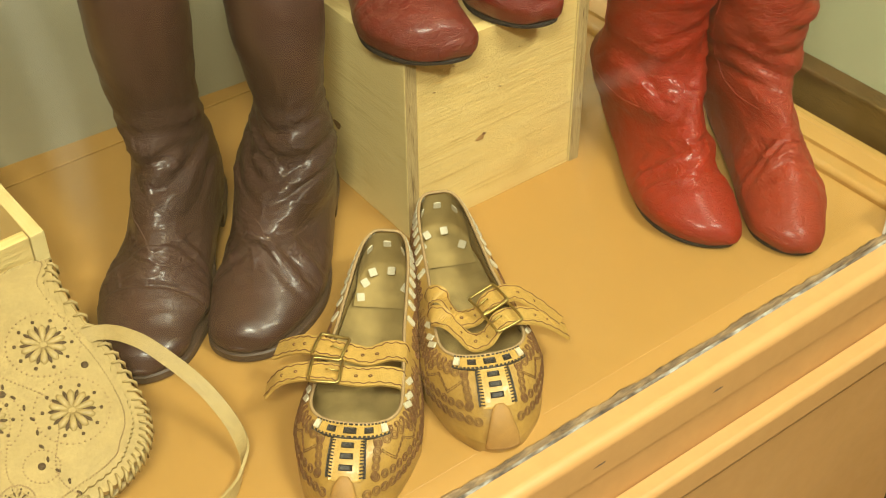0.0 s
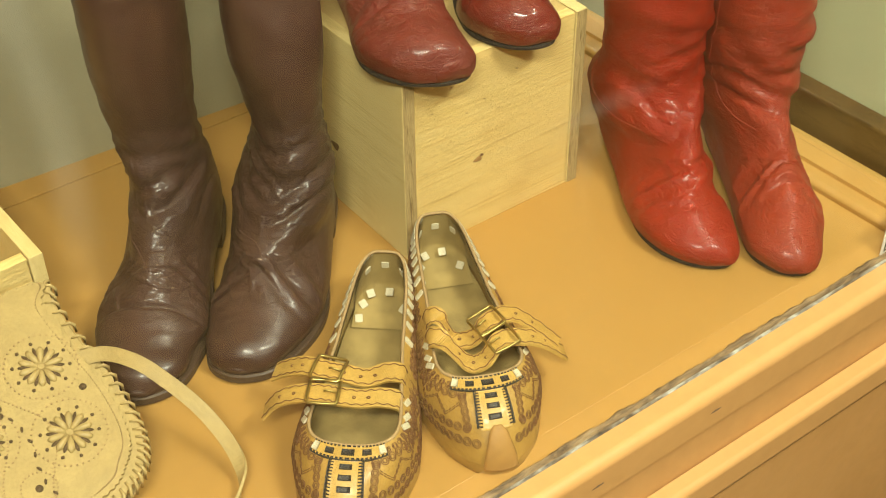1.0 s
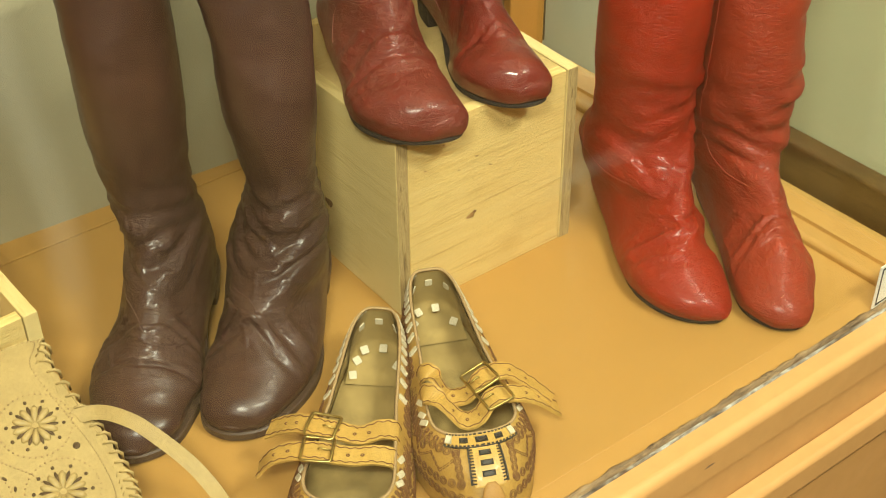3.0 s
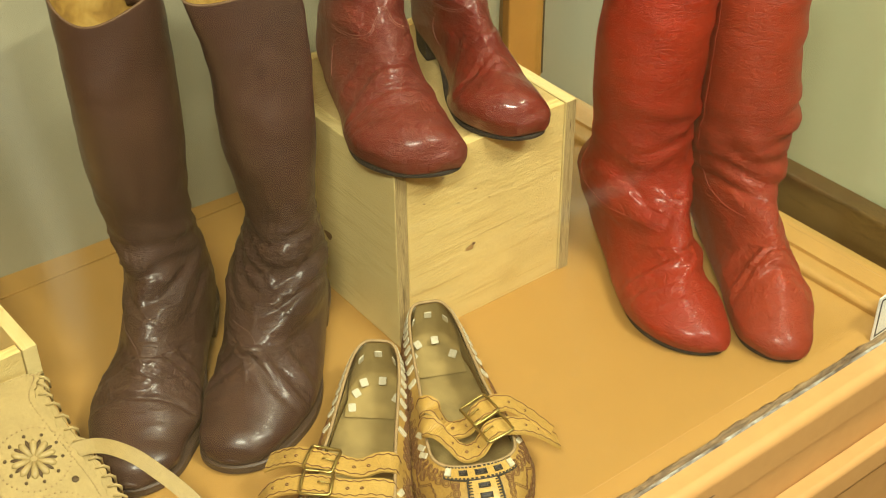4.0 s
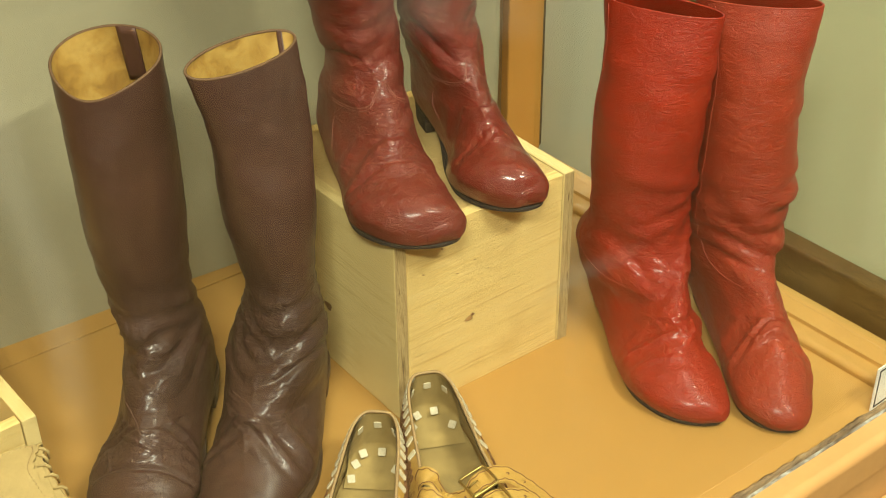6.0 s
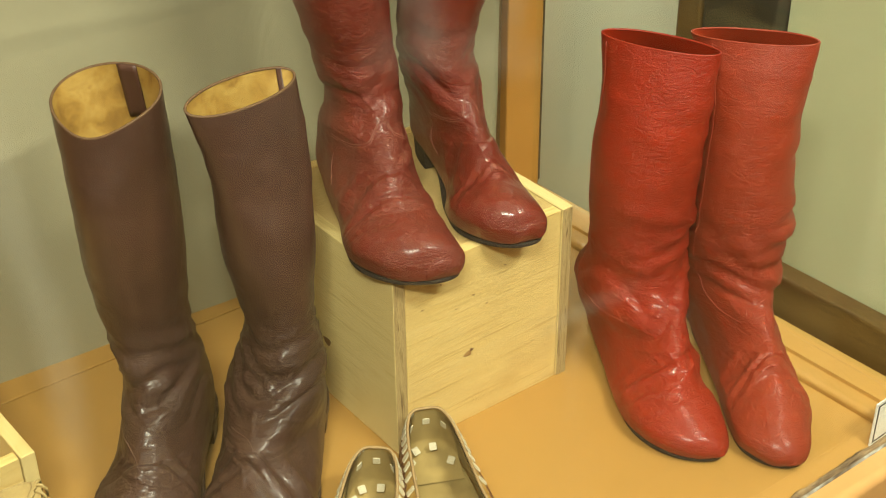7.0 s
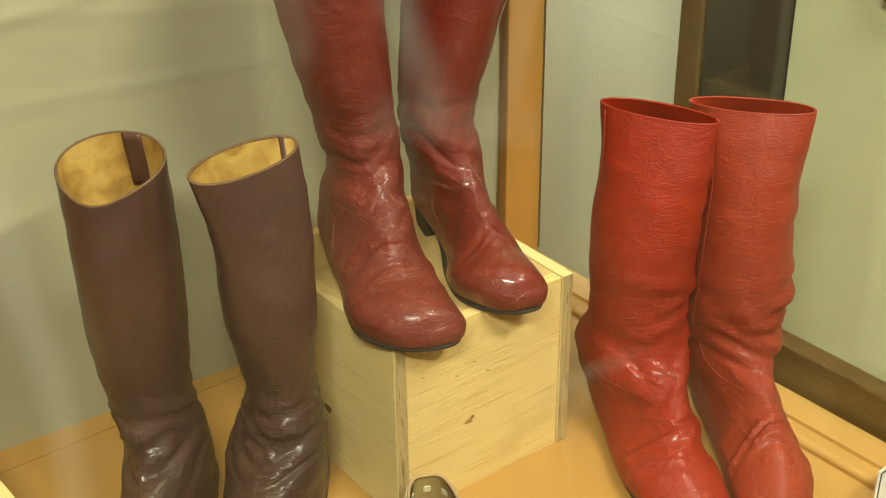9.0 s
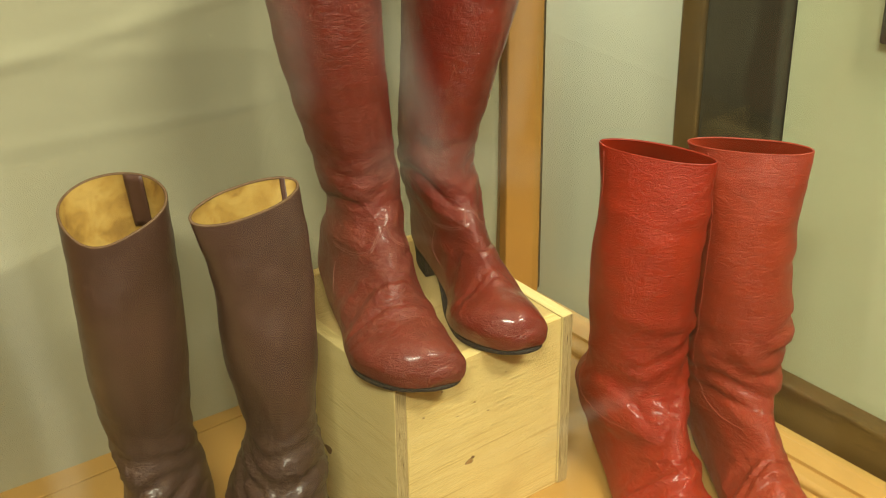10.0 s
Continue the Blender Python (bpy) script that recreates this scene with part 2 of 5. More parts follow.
def part(name, bm, mat, parent=None, label="", smooth=False):
    me = bpy.data.meshes.new(name)
    bm.normal_update()
    bm.to_mesh(me)
    bm.free()
    me.materials.append(mat)
    me.polygons.foreach_set("use_smooth", [smooth] * len(me.polygons))
    ob = new(name, me)
    ob.parent = parent
    if label:
        tagged(ob, label)
    return ob


def block(lo, hi, bevel=0.0, seg=2):
    bm = bmesh.new()
    bmesh.ops.create_cube(bm, size=1)
    for v in bm.verts:
        v.co = Vector([lo[i] + (v.co[i] + 0.5) * (hi[i] - lo[i]) for i in range(3)])
    if bevel:
        bmesh.ops.bevel(bm, geom=bm.edges[:], offset=bevel, segments=seg, affect="EDGES", profile=0.5)
    return bm


def grid_faces(n, m, closed=True, flip=False):
    """Faces of n rows of m points."""
    out = []
    for i in range(n - 1):
        for j in range(m if closed else m - 1):
            k = (j + 1) % m
            q = (i * m + j, i * m + k, (i + 1) * m + k, (i + 1) * m + j)
            out.append(q[::-1] if flip else q)
    return out


def tube(points, radius, sides=6, closed=False):
    """Verts and faces of a round wire along points."""
    P = [Vector(p) for p in points]
    n = len(P)
    verts = []
    up = Vector((0, 0, 1))
    for i in range(n):
        a, b = (P[i - 1], P[(i + 1) % n]) if closed else (P[max(i - 1, 0)], P[min(i + 1, n - 1)])
        d = (b - a).normalized()
        u = d.cross(up if abs(d.z) < 0.95 else Vector((1, 0, 0))).normalized()
        w = u.cross(d)
        r = radius[i] if isinstance(radius, (list, tuple)) else radius
        for k in range(sides):
            t = 2 * math.pi * k / sides
            verts.append(P[i] + u * math.cos(t) * r + w * math.sin(t) * r)
    faces = grid_faces(n, sides)
    if closed:
        for k in range(sides):
            faces.append(((n - 1) * sides + k, (n - 1) * sides + (k + 1) % sides, (k + 1) % sides, k))
    else:
        faces.append(tuple(range(sides))[::-1])
        faces.append(tuple((n - 1) * sides + k for k in range(sides)))
    return verts, faces


def gather(chunks):
    """Joins (verts, faces) chunks."""
    V, F = [], []
    for v, f in chunks:
        o = len(V)
        V += list(v)
        F += [tuple(i + o for i in q) for q in f]
    return V, F


def spline(table, n):
    """Catmull-Rom rows through the rows of table."""
    T = np.array(table, float)
    k = len(T)
    P = np.vstack([2 * T[0] - T[1], T, 2 * T[-1] - T[-2]])
    s = np.linspace(0, k - 1, n)
    i = np.minimum(s.astype(int), k - 2)
    u = (s - i)[:, None]
    a, b, c, d = P[i], P[i + 1], P[i + 2], P[i + 3]
    return 0.5 * (2 * b + (c - a) * u + (2 * a - 5 * b + 4 * c - d) * u ** 2 + (3 * b - a - 3 * c + d) * u ** 3)


def thing(name, m, label, category, group=""):
    ob = new(name)
    ob.empty_display_size = 0.05
    ob.matrix_world = m
    return tagged(ob, label, category, group)


def setting(ob, label, category):
    return tagged(ob, label, category, kind="structure")

# ---- the room and the display case ----
X_L, X_R, Y_F, Y_B, Z_ROOM = -0.95, 0.405, -0.265, 0.31, -0.75

room_floor = setting(part("floor", block((-3, -3.2, Z_ROOM - 0.1), (2.4, 1.6, Z_ROOM)), M_FLOOR), "brown wooden boards of the room floor", "floor")
ceiling = setting(part("ceiling", block((-3, -3.2, 1.75), (2.4, 1.6, 1.85)), M_CEIL), "white painted ceiling of the room", "ceiling")
# three unseen walls added to shut out world light, dark to subdue reflections
setting(part("unseen_wall_south", block((-3, -3.3, Z_ROOM), (2.4, -3.2, 1.75)), M_WALL_UNSEEN), "unseen grey-brown wall added to close and dim the room", "wall")
setting(part("unseen_wall_west", block((-3.1, -3.2, Z_ROOM), (-3, 1.6, 1.75)), M_WALL_UNSEEN), "unseen grey-brown wall added to close and dim the room", "wall")
setting(part("unseen_wall_far_east", block((2.4, -3.2, Z_ROOM), (2.5, 1.6, 1.75)), M_WALL_UNSEEN), "unseen grey-brown wall added to close and dim the room", "wall")
setting(part("wall_north", block((-3, 1.2, Z_ROOM), (2.4, 1.3, 1.75)), M_WALL_FAR), "pale cream painted wall behind the case", "wall")

# the case
case = thing("display_case", pose(0, 0, 0), "orange painted wooden display case with glass sides", "display case")
part("sub_floor", block((X_L, Y_F - 0.004, -0.028), (0.402, Y_B + 0.02, -0.021)), M_CHIP, case)
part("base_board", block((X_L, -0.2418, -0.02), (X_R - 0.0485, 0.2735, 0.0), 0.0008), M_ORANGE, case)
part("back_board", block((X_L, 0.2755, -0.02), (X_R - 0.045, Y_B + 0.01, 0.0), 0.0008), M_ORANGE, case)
# right-hand moulding, rounded, with a groove at the glass
def moulding(name, path_x, lo, hi, mat, label=""):
    """A bar along y with a rounded top, profile given as (x, z) pairs."""
    n = len(path_x)
    V = [(x, y, z) for y in (lo, hi) for x, z in path_x]
    F = [(i, (i + 1) % n, n + (i + 1) % n, n + i) for i in range(n)] + [tuple(range(n))[::-1], tuple(range(n, 2 * n))]
    return raw(name, V, F, mat, case, label, smooth=False)


def rail(name, prof, lo, hi, mat, label=""):
    """A bar along x with profile (y, z)."""
    n = len(prof)
    V = [(x, y, z) for x in (lo, hi) for y, z in prof]
    F = [(i, (i + 1) % n, n + (i + 1) % n, n + i) for i in range(n)] + [tuple(range(n))[::-1], tuple(range(n, 2 * n))]
    return raw(name, V, F, mat, case, label, smooth=False)


def rounded(cx, cz, rx, rz, a0, a1, n=8):
    return [(cx + rx * math.cos(radians(a0 + (a1 - a0) * i / n)), cz + rz * math.sin(radians(a0 + (a1 - a0) * i / n))) for i in range(n + 1)]


moulding("side_moulding", [(0.3520, -0.02), (0.398, -0.02)] + rounded(0.394, 0.006, 0.004, 0.004, 0, 90) + [(0.374, 0.010), (0.3732, 0.0065), (0.3712, 0.0065)] + rounded(0.3595, 0.003, 0.0075, 0.0045, 90, 180), Y_F + 0.016, Y_B, M_ORANGE)
moulding("side_ledge", [(0.4042, -0.02), (0.418, -0.02), (0.418, 0.001), (0.4042, 0.001)], Y_F - 0.02, Y_B + 0.05, M_ORANGE)
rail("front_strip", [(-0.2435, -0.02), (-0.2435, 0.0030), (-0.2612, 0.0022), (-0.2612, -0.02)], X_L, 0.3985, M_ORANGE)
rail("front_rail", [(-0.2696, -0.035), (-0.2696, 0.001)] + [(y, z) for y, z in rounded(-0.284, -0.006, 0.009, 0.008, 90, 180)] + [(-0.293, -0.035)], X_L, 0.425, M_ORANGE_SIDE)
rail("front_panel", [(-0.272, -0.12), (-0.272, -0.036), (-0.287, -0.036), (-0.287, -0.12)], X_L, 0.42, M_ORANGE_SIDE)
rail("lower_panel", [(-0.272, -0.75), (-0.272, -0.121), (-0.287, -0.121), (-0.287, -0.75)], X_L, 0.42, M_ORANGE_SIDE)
rail("lower_rail", [(-0.288, -0.125), (-0.288, -0.085)] + rounded(-0.297, -0.092, 0.007, 0.006, 90, 180) + [(-0.304, -0.115), (-0.300, -0.125)], X_L, 0.425, M_ORANGE_SIDE)
moulding("side_panel", [(0.403, -0.125), (0.416, -0.125), (0.416, -0.021), (0.403, -0.021)], -0.27, Y_B + 0.05, M_ORANGE_SIDE)
moulding("lower_side_panel", [(0.343, -0.75), (0.357, -0.75), (0.357, -0.126), (0.343, -0.126)], -0.27, Y_B + 0.05, M_ORANGE_SIDE)
rail("underside", [(-0.27, -0.127), (-0.27, -0.1255), (0.35, -0.1255), (0.35, -0.127)], 0.358, 0.402, M_ORANGE_SIDE)
# front and side panes
pane = part("front_pane", block((X_L, -0.2675, -0.012), (0.404, -0.2635, 0.95)), M_GLASS, case, "clear front pane with a chipped lower edge")
pane.visible_shadow = False
pane2 = part("side_pane", block((0.4085, -0.262, 0.0035), (0.4125, 0.277, 0.95)), M_GLASS, case)
pane2.visible_shadow = False



def glass_edge_material():
    n = Nodes("silvery_ground_glass_edge")
    v = n.coords((1, 1, 1))
    a = n.noise(n.coords((0.3, 1, 1)), 260, 5, 0.7)
    patchy = n.ramp(n.noise(n.coords((1, 0.2, 0.2)), 28, 3), [(0.42, (0, 0, 0)), (0.58, (1, 1, 1))])
    c = n.ramp(a, [(0.36, (0.05, 0.04, 0.025)), (0.48, (0.12, 0.09, 0.055)), (0.60, (0.21, 0.18, 0.13)), (0.72, (0.44, 0.45, 0.38))])
    c = n.mix(patchy, c, n.ramp(a, [(0.35, (0.10, 0.085, 0.06)), (0.5, (0.36, 0.35, 0.29)), (0.65, (0.60, 0.66, 0.60))]))
    return n.done(c, n.ramp(a, [(0.4, (0.6, 0.6, 0.6)), (0.7, (0.15, 0.15, 0.15))]), n.bump(a, 0.6, 0.002))


# chipped, grimy putty along the front pane
V = []
steps = 420
for i in range(steps + 1):
    x = X_L + (0.3975 - X_L) * i / steps
    w = 0.0026 + 0.0022 * noise.noise(Vector((x * 38, 0.3, 0))) + 0.0016 * noise.noise(Vector((x * 150, 2.3, 0)))
    w = max(0.0018, w)
    h = 0.0030 + 0.0009 * noise.noise(Vector((x * 90, 5.0, 0)))
    V += [(x, -0.2634, -0.012), (x, -0.2634, h + 0.0008), (x, -0.2634 + w * 0.6, h + 0.0004), (x, -0.2634 + w, h - 0.0006), (x, -0.2634 + w, 0.0)]
raw("putty", V, grid_faces(steps + 1, 5, False), M_GRIME, case, "grimy worn putty along the pane")
V, F = gather([([(X_L, -0.2694, 0.0008), (0.397, -0.2694, 0.0008), (0.397, -0.2677, 0.0030), (X_L, -0.2677, 0.0030)], [(0, 1, 2, 3)])])
raw("glass_edge", V, F, glass_edge_material(), case, smooth=False)

# corner post at the back
post = part("corner_post", block((0.368, 0.278, 0.0), (0.42, 0.345, 1.3), 0.002), M_POST, case, "ochre painted corner post")
part("post_bead", block((0.4205, 0.279, 0.004), (0.4235, 0.30, 1.3), 0.001), M_BLACKWOOD, case)

# dark strip put in for the shaded left side of the post
part("post_shade_strip", block((0.352, 0.288, 0.0), (0.3675, 0.345, 1.3), 0.001), M_CASING_SHADE, case, "brown strip standing in for shade beside the post")

# cloth at the back: a hanging sheet with soft folds
nx, nz = 170, 260
CREASES = ((0.346, -0.30, 0.323, 0.10, 0.007), (0.20, -0.32, 0.255, -0.06, 0.006), (0.43, -0.24, 0.37, 0.14, 0.008))
V = []
for i in range(nz):
    for j in range(nx):
        xx = X_L - 0.1 + (0.350 - X_L + 0.1) * j / (nx - 1)
        zz = -0.004 + 1.1 * i / (nz - 1)
        dy = 0.010 * noise.noise(Vector((xx * 3, zz * 2.2, 1.0))) + 0.005 * noise.noise(Vector((xx * 9 + zz * 5, zz * 4, 5)))
        dy += -0.0020 * math.exp(-((zz - 0.42 - 0.10 * (xx + 0.1)) / 0.008) ** 2)
        for z0, x0, z1, x1, wd in CREASES:
            q = min(1, max(0, (xx - x0) / (x1 - x0)))
            dy -= 0.0010 * math.exp(-((zz - z0 - (z1 - z0) * (xx - x0) / (x1 - x0)) / wd) ** 2) * min(1, max(0, 8 * q * (1 - q) + 0.1))
        V.append((xx, Y_B - 0.09 * xx + dy * min(1, zz * 6 + 0.2), zz))
F = grid_faces(nz, nx, False)
cloth = tagged(raw("backdrop_cloth", V, F, M_CLOTH), "grey-beige cloth hung behind the boots", "cloth")
sm = cloth.modifiers.new("thick", "SOLIDIFY")
sm.thickness, sm.offset = 0.002, 1
setting(part("case_back", block((X_L, 0.336, -0.02), (0.377, 0.35, 1.3)), M_POST), "wooden back of the case behind the cloth", "panel")

# room beyond the side pane: wall, dark skirting, dark door post
WX = 0.62
setting(part("wall_east", block((WX, -0.52, Z_ROOM), (WX + 0.1, 0.100, 1.75)), M_WALL), "pale green painted room wall", "wall")
setting(part("baseboard", block((WX - 0.03, -0.52, Z_ROOM), (WX - 0.001, 0.100, -0.085), 0.004), M_DARKWOOD), "dark stained wooden skirting along the wall", "skirting")
door_post = thing("door_post", pose(0, 0, 0), "dark brown stained wooden door post", "door post")
part("jamb", block((WX - 0.02, 0.102, Z_ROOM), (WX + 0.12, 0.205, 1.75), 0.004), M_BLACKWOOD, door_post)
part("casing", block((WX - 0.02, 0.207, Z_ROOM), (WX + 0.12, 0.243, 1.75), 0.004), M_CASING_SHADE, door_post)
setting(part("wall_beyond", block((0.9, 0.245, Z_ROOM), (1.0, 1.2, 1.75)), M_WALL_FAR), "pale cream wall beyond the post", "wall")

# the front and the floor of the case stand a little askew
ASKEW = pose(0.4, -0.268, 0, 0, 0, -2.1) @ pose(-0.4, 0.268, 0)
for ob in case.children:
    if ob.name.split(".")[0] in ("front_strip", "front_rail", "front_panel", "lower_panel", "lower_rail", "putty", "glass_edge", "front_pane", "base_board", "back_board", "sub_floor"):
        ob.matrix_basis = ASKEW

# pale translucent strips that paint reflected light onto the inside of the front pane
def pane_reflection_material():
    n = Nodes("painted_pane_reflection")
    out = n.t.nodes["Material Output"]
    tr = n.node("ShaderNodeBsdfTransparent")
    df = n.node("ShaderNodeBsdfDiffuse")
    df.inputs["Color"].default_value = (0.75, 0.75, 0.68, 1)
    mx = n.node("ShaderNodeMixShader")
    at = n.node("ShaderNodeAttribute")
    at.attribute_name = "smear"
    nz_ = n.noise(n.coords((1, 1, 1)), 30, 4)
    fac = n.mix(at.outputs["Fac"], (0, 0, 0), n.ramp(nz_, [(0.2, (0.06, 0.06, 0.06)), (0.8, (0.16, 0.16, 0.16))]))
    n.link(fac, mx.inputs[0])
    n.link(tr.outputs[0], mx.inputs[1])
    n.link(df.outputs[0], mx.inputs[2])
    n.link(mx.outputs[0], out.inputs["Surface"])
    return n.mat


M_PANE_REFLECTION = pane_reflection_material()


def smear(points, width, strength):
    """A soft painted reflection streak along points (x, z) on the pane."""
    P = spline(points, 24)
    V, A = [], []
    m = 9
    for i, p in enumerate(P):
        d = P[min(i + 1, 23)] - P[max(i - 1, 0)]
        d = d / np.linalg.norm(d)
        t = i / 23
        for j in range(m):
            q = j / (m - 1) * 2 - 1
            V.append((p[0] - d[1] * q * width, -0.2630, p[1] + d[0] * q * width))
            A.append(strength * (1 - q * q) ** 2 * min(1, 5 * t, 5 * (1 - t)))
    ob = raw("smear", V, grid_faces(24, m, False), M_PANE_REFLECTION, pane, "faint painted reflection streak on the glass")
    mk = ob.data.attributes.new("smear", "FLOAT", "POINT")
    mk.data.foreach_set("value", A)
    ob.visible_shadow = False


smear([(-0.389, 0.62), (-0.383, 0.505), (-0.3745, 0.432), (-0.3745, 0.33)], 0.014, 0.55)
smear([(-0.085, 0.305), (-0.04, 0.309), (0.012, 0.304)], 0.011, 0.42)
smear([(-0.192, 0.62), (-0.178, 0.58), (-0.162, 0.54), (-0.16, 0.50)], 0.017, 0.5)
smear([(-0.205, 0.53), (-0.17, 0.522), (-0.12, 0.505), (-0.07, 0.485)], 0.018, 0.35)
smear([(-0.245, 0.64), (-0.236, 0.60), (-0.232, 0.56)], 0.014, 0.3)
smear([(-0.095, 0.62), (-0.10, 0.56), (-0.11, 0.50)], 0.015, 0.45)

# dark edge of a wooden frame on the room wall
wall_frame = thing("wall_frame", pose(WX, 0, 0), "dark wooden frame hung on the pale wall", "frame")
part("frame_side", block((-0.022, -0.048, 0.345), (-0.001, -0.016, 0.75), 0.003), M_BLACKWOOD, wall_frame)
part("frame_bottom", block((-0.022, -0.40, 0.345), (-0.001, -0.049, 0.377), 0.003), M_BLACKWOOD, wall_frame)
part("frame_side", block((-0.022, -0.433, 0.345), (-0.001, -0.401, 0.75), 0.003), M_BLACKWOOD, wall_frame)
part("frame_panel", block((-0.012, -0.40, 0.378), (-0.004, -0.049, 0.75)), M_CARD, wall_frame)

# chips in the paint of the front rail
random.seed(11)
ch = []
for x0, x1, z in ((-0.112, -0.096, -0.026), (-0.046, -0.034, -0.020), (0.08, 0.092, -0.018)):
    n = 10
    top, low = [], []
    for k in range(n):
        x = x0 + (x1 - x0) * k / (n - 1)
        w = 0.0009 * math.sin(math.pi * k / (n - 1)) + random.uniform(0, 0.0007)
        top.append((x, -0.2935, z + w + random.uniform(0, 0.0006)))
        low.append((x, -0.2935, z - w * 0.5))
    V = top + low + [(p[0], -0.2925, p[2]) for p in top + low]
    F = [(k, n + k, n + k + 1, k + 1) for k in range(n - 1)]
    ch.append((V, F))
for i, (v, f) in enumerate(ch):
    raw("paint_chip", v, f, M_CHIP, case, "dark chip in the paint" if i == 0 else "", smooth=False).matrix_basis = ASKEW

# ---- boots ----


def lump(p, sx, sy, sz, seed):
    return noise.noise(Vector((p[0] * sx + seed, p[1] * sy - seed, p[2] * sz + seed * 0.7)))


def boot(name, m, label, leather_mat, sole_mat, lining_mat, table, rows=190, sides=120, heel=0.022, heel_len=0.062, sole_t=0.006, seed=1.0,
         fold=0.0035, vamp=0.002, slack=0.002, bend=0.006, group="", twist=0.0, dip=0.0, welt=0.003, open_top=True, folds=(), shaft_crease=0.0, rim_r=0.0014, rim_mat=None, spring=0.002, waist=0.14, ridge=0.0011):
    """table rows from the top of the shaft to the toe: front x, front z, back x, back z, half width, flatness of the bottom, sideways shift.
    x runs from the heel to the toe, y to the left."""
    root = thing(name, m, label, "boot", group)
    # close the toe with three smaller rings
    fx, fz, bx, bz, w, flat, shift = table[-1]
    for q, ahead in ((0.85, 0.0014), (0.58, 0.0029), (0.18, 0.0040)):
        cx, cz = (fx + bx) / 2 + ahead * min(1, w / 0.015), (fz + bz) / 2
        table = table + [(cx + (fx - bx) / 2 * q, cz + (fz - bz) / 2 * q, cx - (fx - bx) / 2 * q, cz - (fz - bz) / 2 * q, w * q, flat, shift)]
    T = spline(table, rows)
    length = T[-1, 0]
    top_z = max(table[0][1], table[0][3])
    grid = np.zeros((rows, sides, 3))
    for i, (fx, fz, bx, bz, w, flat, shift) in enumerate(T):
        s = i / (rows - 1)
        tw = radians(twist) * max(0.0, 1 - s * 2.4) ** 1.3
        for j in range(sides):
            a = 2 * math.pi * j / sides
            u = (1 - math.cos(a)) / 2
            uu = u * (1 - 0.38 * flat * (1 - u))
            ex = 2 + 4.0 * flat * max(0, 2 * uu - 1)
            g = max(0.0, 1 - abs(2 * uu - 1) ** ex) ** (1 / ex)
            y = w * g * (1 if math.sin(a) >= 0 else -1)
            x = fx + (bx - fx) * u
            z = fz + (bz - fz) * u
            if tw:
                cx = (fx + bx) / 2
                dx, dy = x - cx, y
                x, y = cx + dx * math.cos(tw) - dy * math.sin(tw), dx * math.sin(tw) + dy * math.cos(tw)
            if dip:
                z -= dip * max(0, 1 - s * 9) * math.exp(-((a if a < math.pi else a - 2 * math.pi) / 0.7) ** 2)
            # the toes turn a little inwards
            y += shift + bend * math.sin(math.pi * min(1, max(0, x / length))) * (1 if flat > 0.2 else flat * 5)
            grid[i, j] = (x, y, z)
    # folds, along the outward direction of the ring
    du = np.roll(grid, -1, 1) - np.roll(grid, 1, 1)
    dv = np.gradient(grid, axis=0)
    nrm = np.cross(dv, du)
    nrm /= np.linalg.norm(nrm, axis=2)[:, :, None] + 1e-9
    mid = grid.mean(axis=1, keepdims=True)
    nrm *= np.sign((nrm * (grid - mid)).sum(2, keepdims=True) + 1e-12)
    az = table[4][1]
    crease = np.zeros((rows, sides))
    for i in range(rows):
        s = i / (rows - 1)
        for j in range(sides):
            p = grid[i, j]
            a = 2 * math.pi * j / sides
            front = 0.5 + 0.5 * math.cos(a)
            zr = (p[2] - az - 0.01) / 0.045
            k = math.exp(-zr * zr)
            ph = p[2] + 0.30 * p[1] * math.sin(seed * 3) + 0.03 * lump(p, 14, 14, 6, seed)
            r = abs(lump((p[0] * 0.35, p[1] * 0.5, ph), 24, 24, 42, seed))
            r1 = abs(lump((p[0] * 0.5, p[1] * 0.6, ph), 55, 50, 130, seed + 2))
            d = fold * k * (2.3 * min(r, 0.35) - 0.45) * (0.4 + 0.6 * front) + fold * 0.14 * k * (1.6 * min(r1, 0.4) - 0.3)
            v = math.exp(-((p[0] - length * 0.64) / (length * 0.13)) ** 2) * front * (1 if s > 0.41 else 0)
            w = p[0] + 0.30 * abs(p[1]) * math.sin(seed) + 0.010 * lump(p, 20, 20, 0, seed)
            r2 = abs(lump((w, p[1] * 0.3, 0), 85, 30, 0, seed + 4))
            r3 = abs(lump((w, p[1] * 0.6, 0), 190, 50, 0, seed + 6))
            d += vamp * v * (2.0 * min(r2, 0.4) - 0.42) + vamp * 0.2 * v * (1.5 * min(r3, 0.4) - 0.3)
            d += slack * lump(p, 13, 13, 9, seed + 9) * (1 - 0.6 * min(1, max(0, (s - 0.6) * 4)))
            sh = max(0, 1 - s * 2.2)
            d += slack * 0.55 * sh * lump((p[0], p[1], p[2] + 0.2 * p[1]), 18, 18, 55, seed + 12)
            d += 0.0005 * lump(p, 60, 60, 60, seed)
            q = lump((p[0] * 0.8, p[1] * 0.8, p[2] + 0.35 * p[1]), 26, 26, 60, seed + 21)
            d += ridge * max(k, v) * (0.35 + 0.65 * front) * (math.exp(-(q / 0.06) ** 2) - 0.3)
            for fz0, fa, tilt, depth, wid in folds:
                da = (a - fa + math.pi) % (2 * math.pi) - math.pi
                zz = p[2] - fz0 - tilt * da
                d -= depth * math.exp(-(zz / wid) ** 2) * math.exp(-(da / 1.1) ** 2)
                d += 0.8 * depth * math.exp(-((zz - 2 * wid) / (1.4 * wid)) ** 2) * math.exp(-(da / 1.1) ** 2)
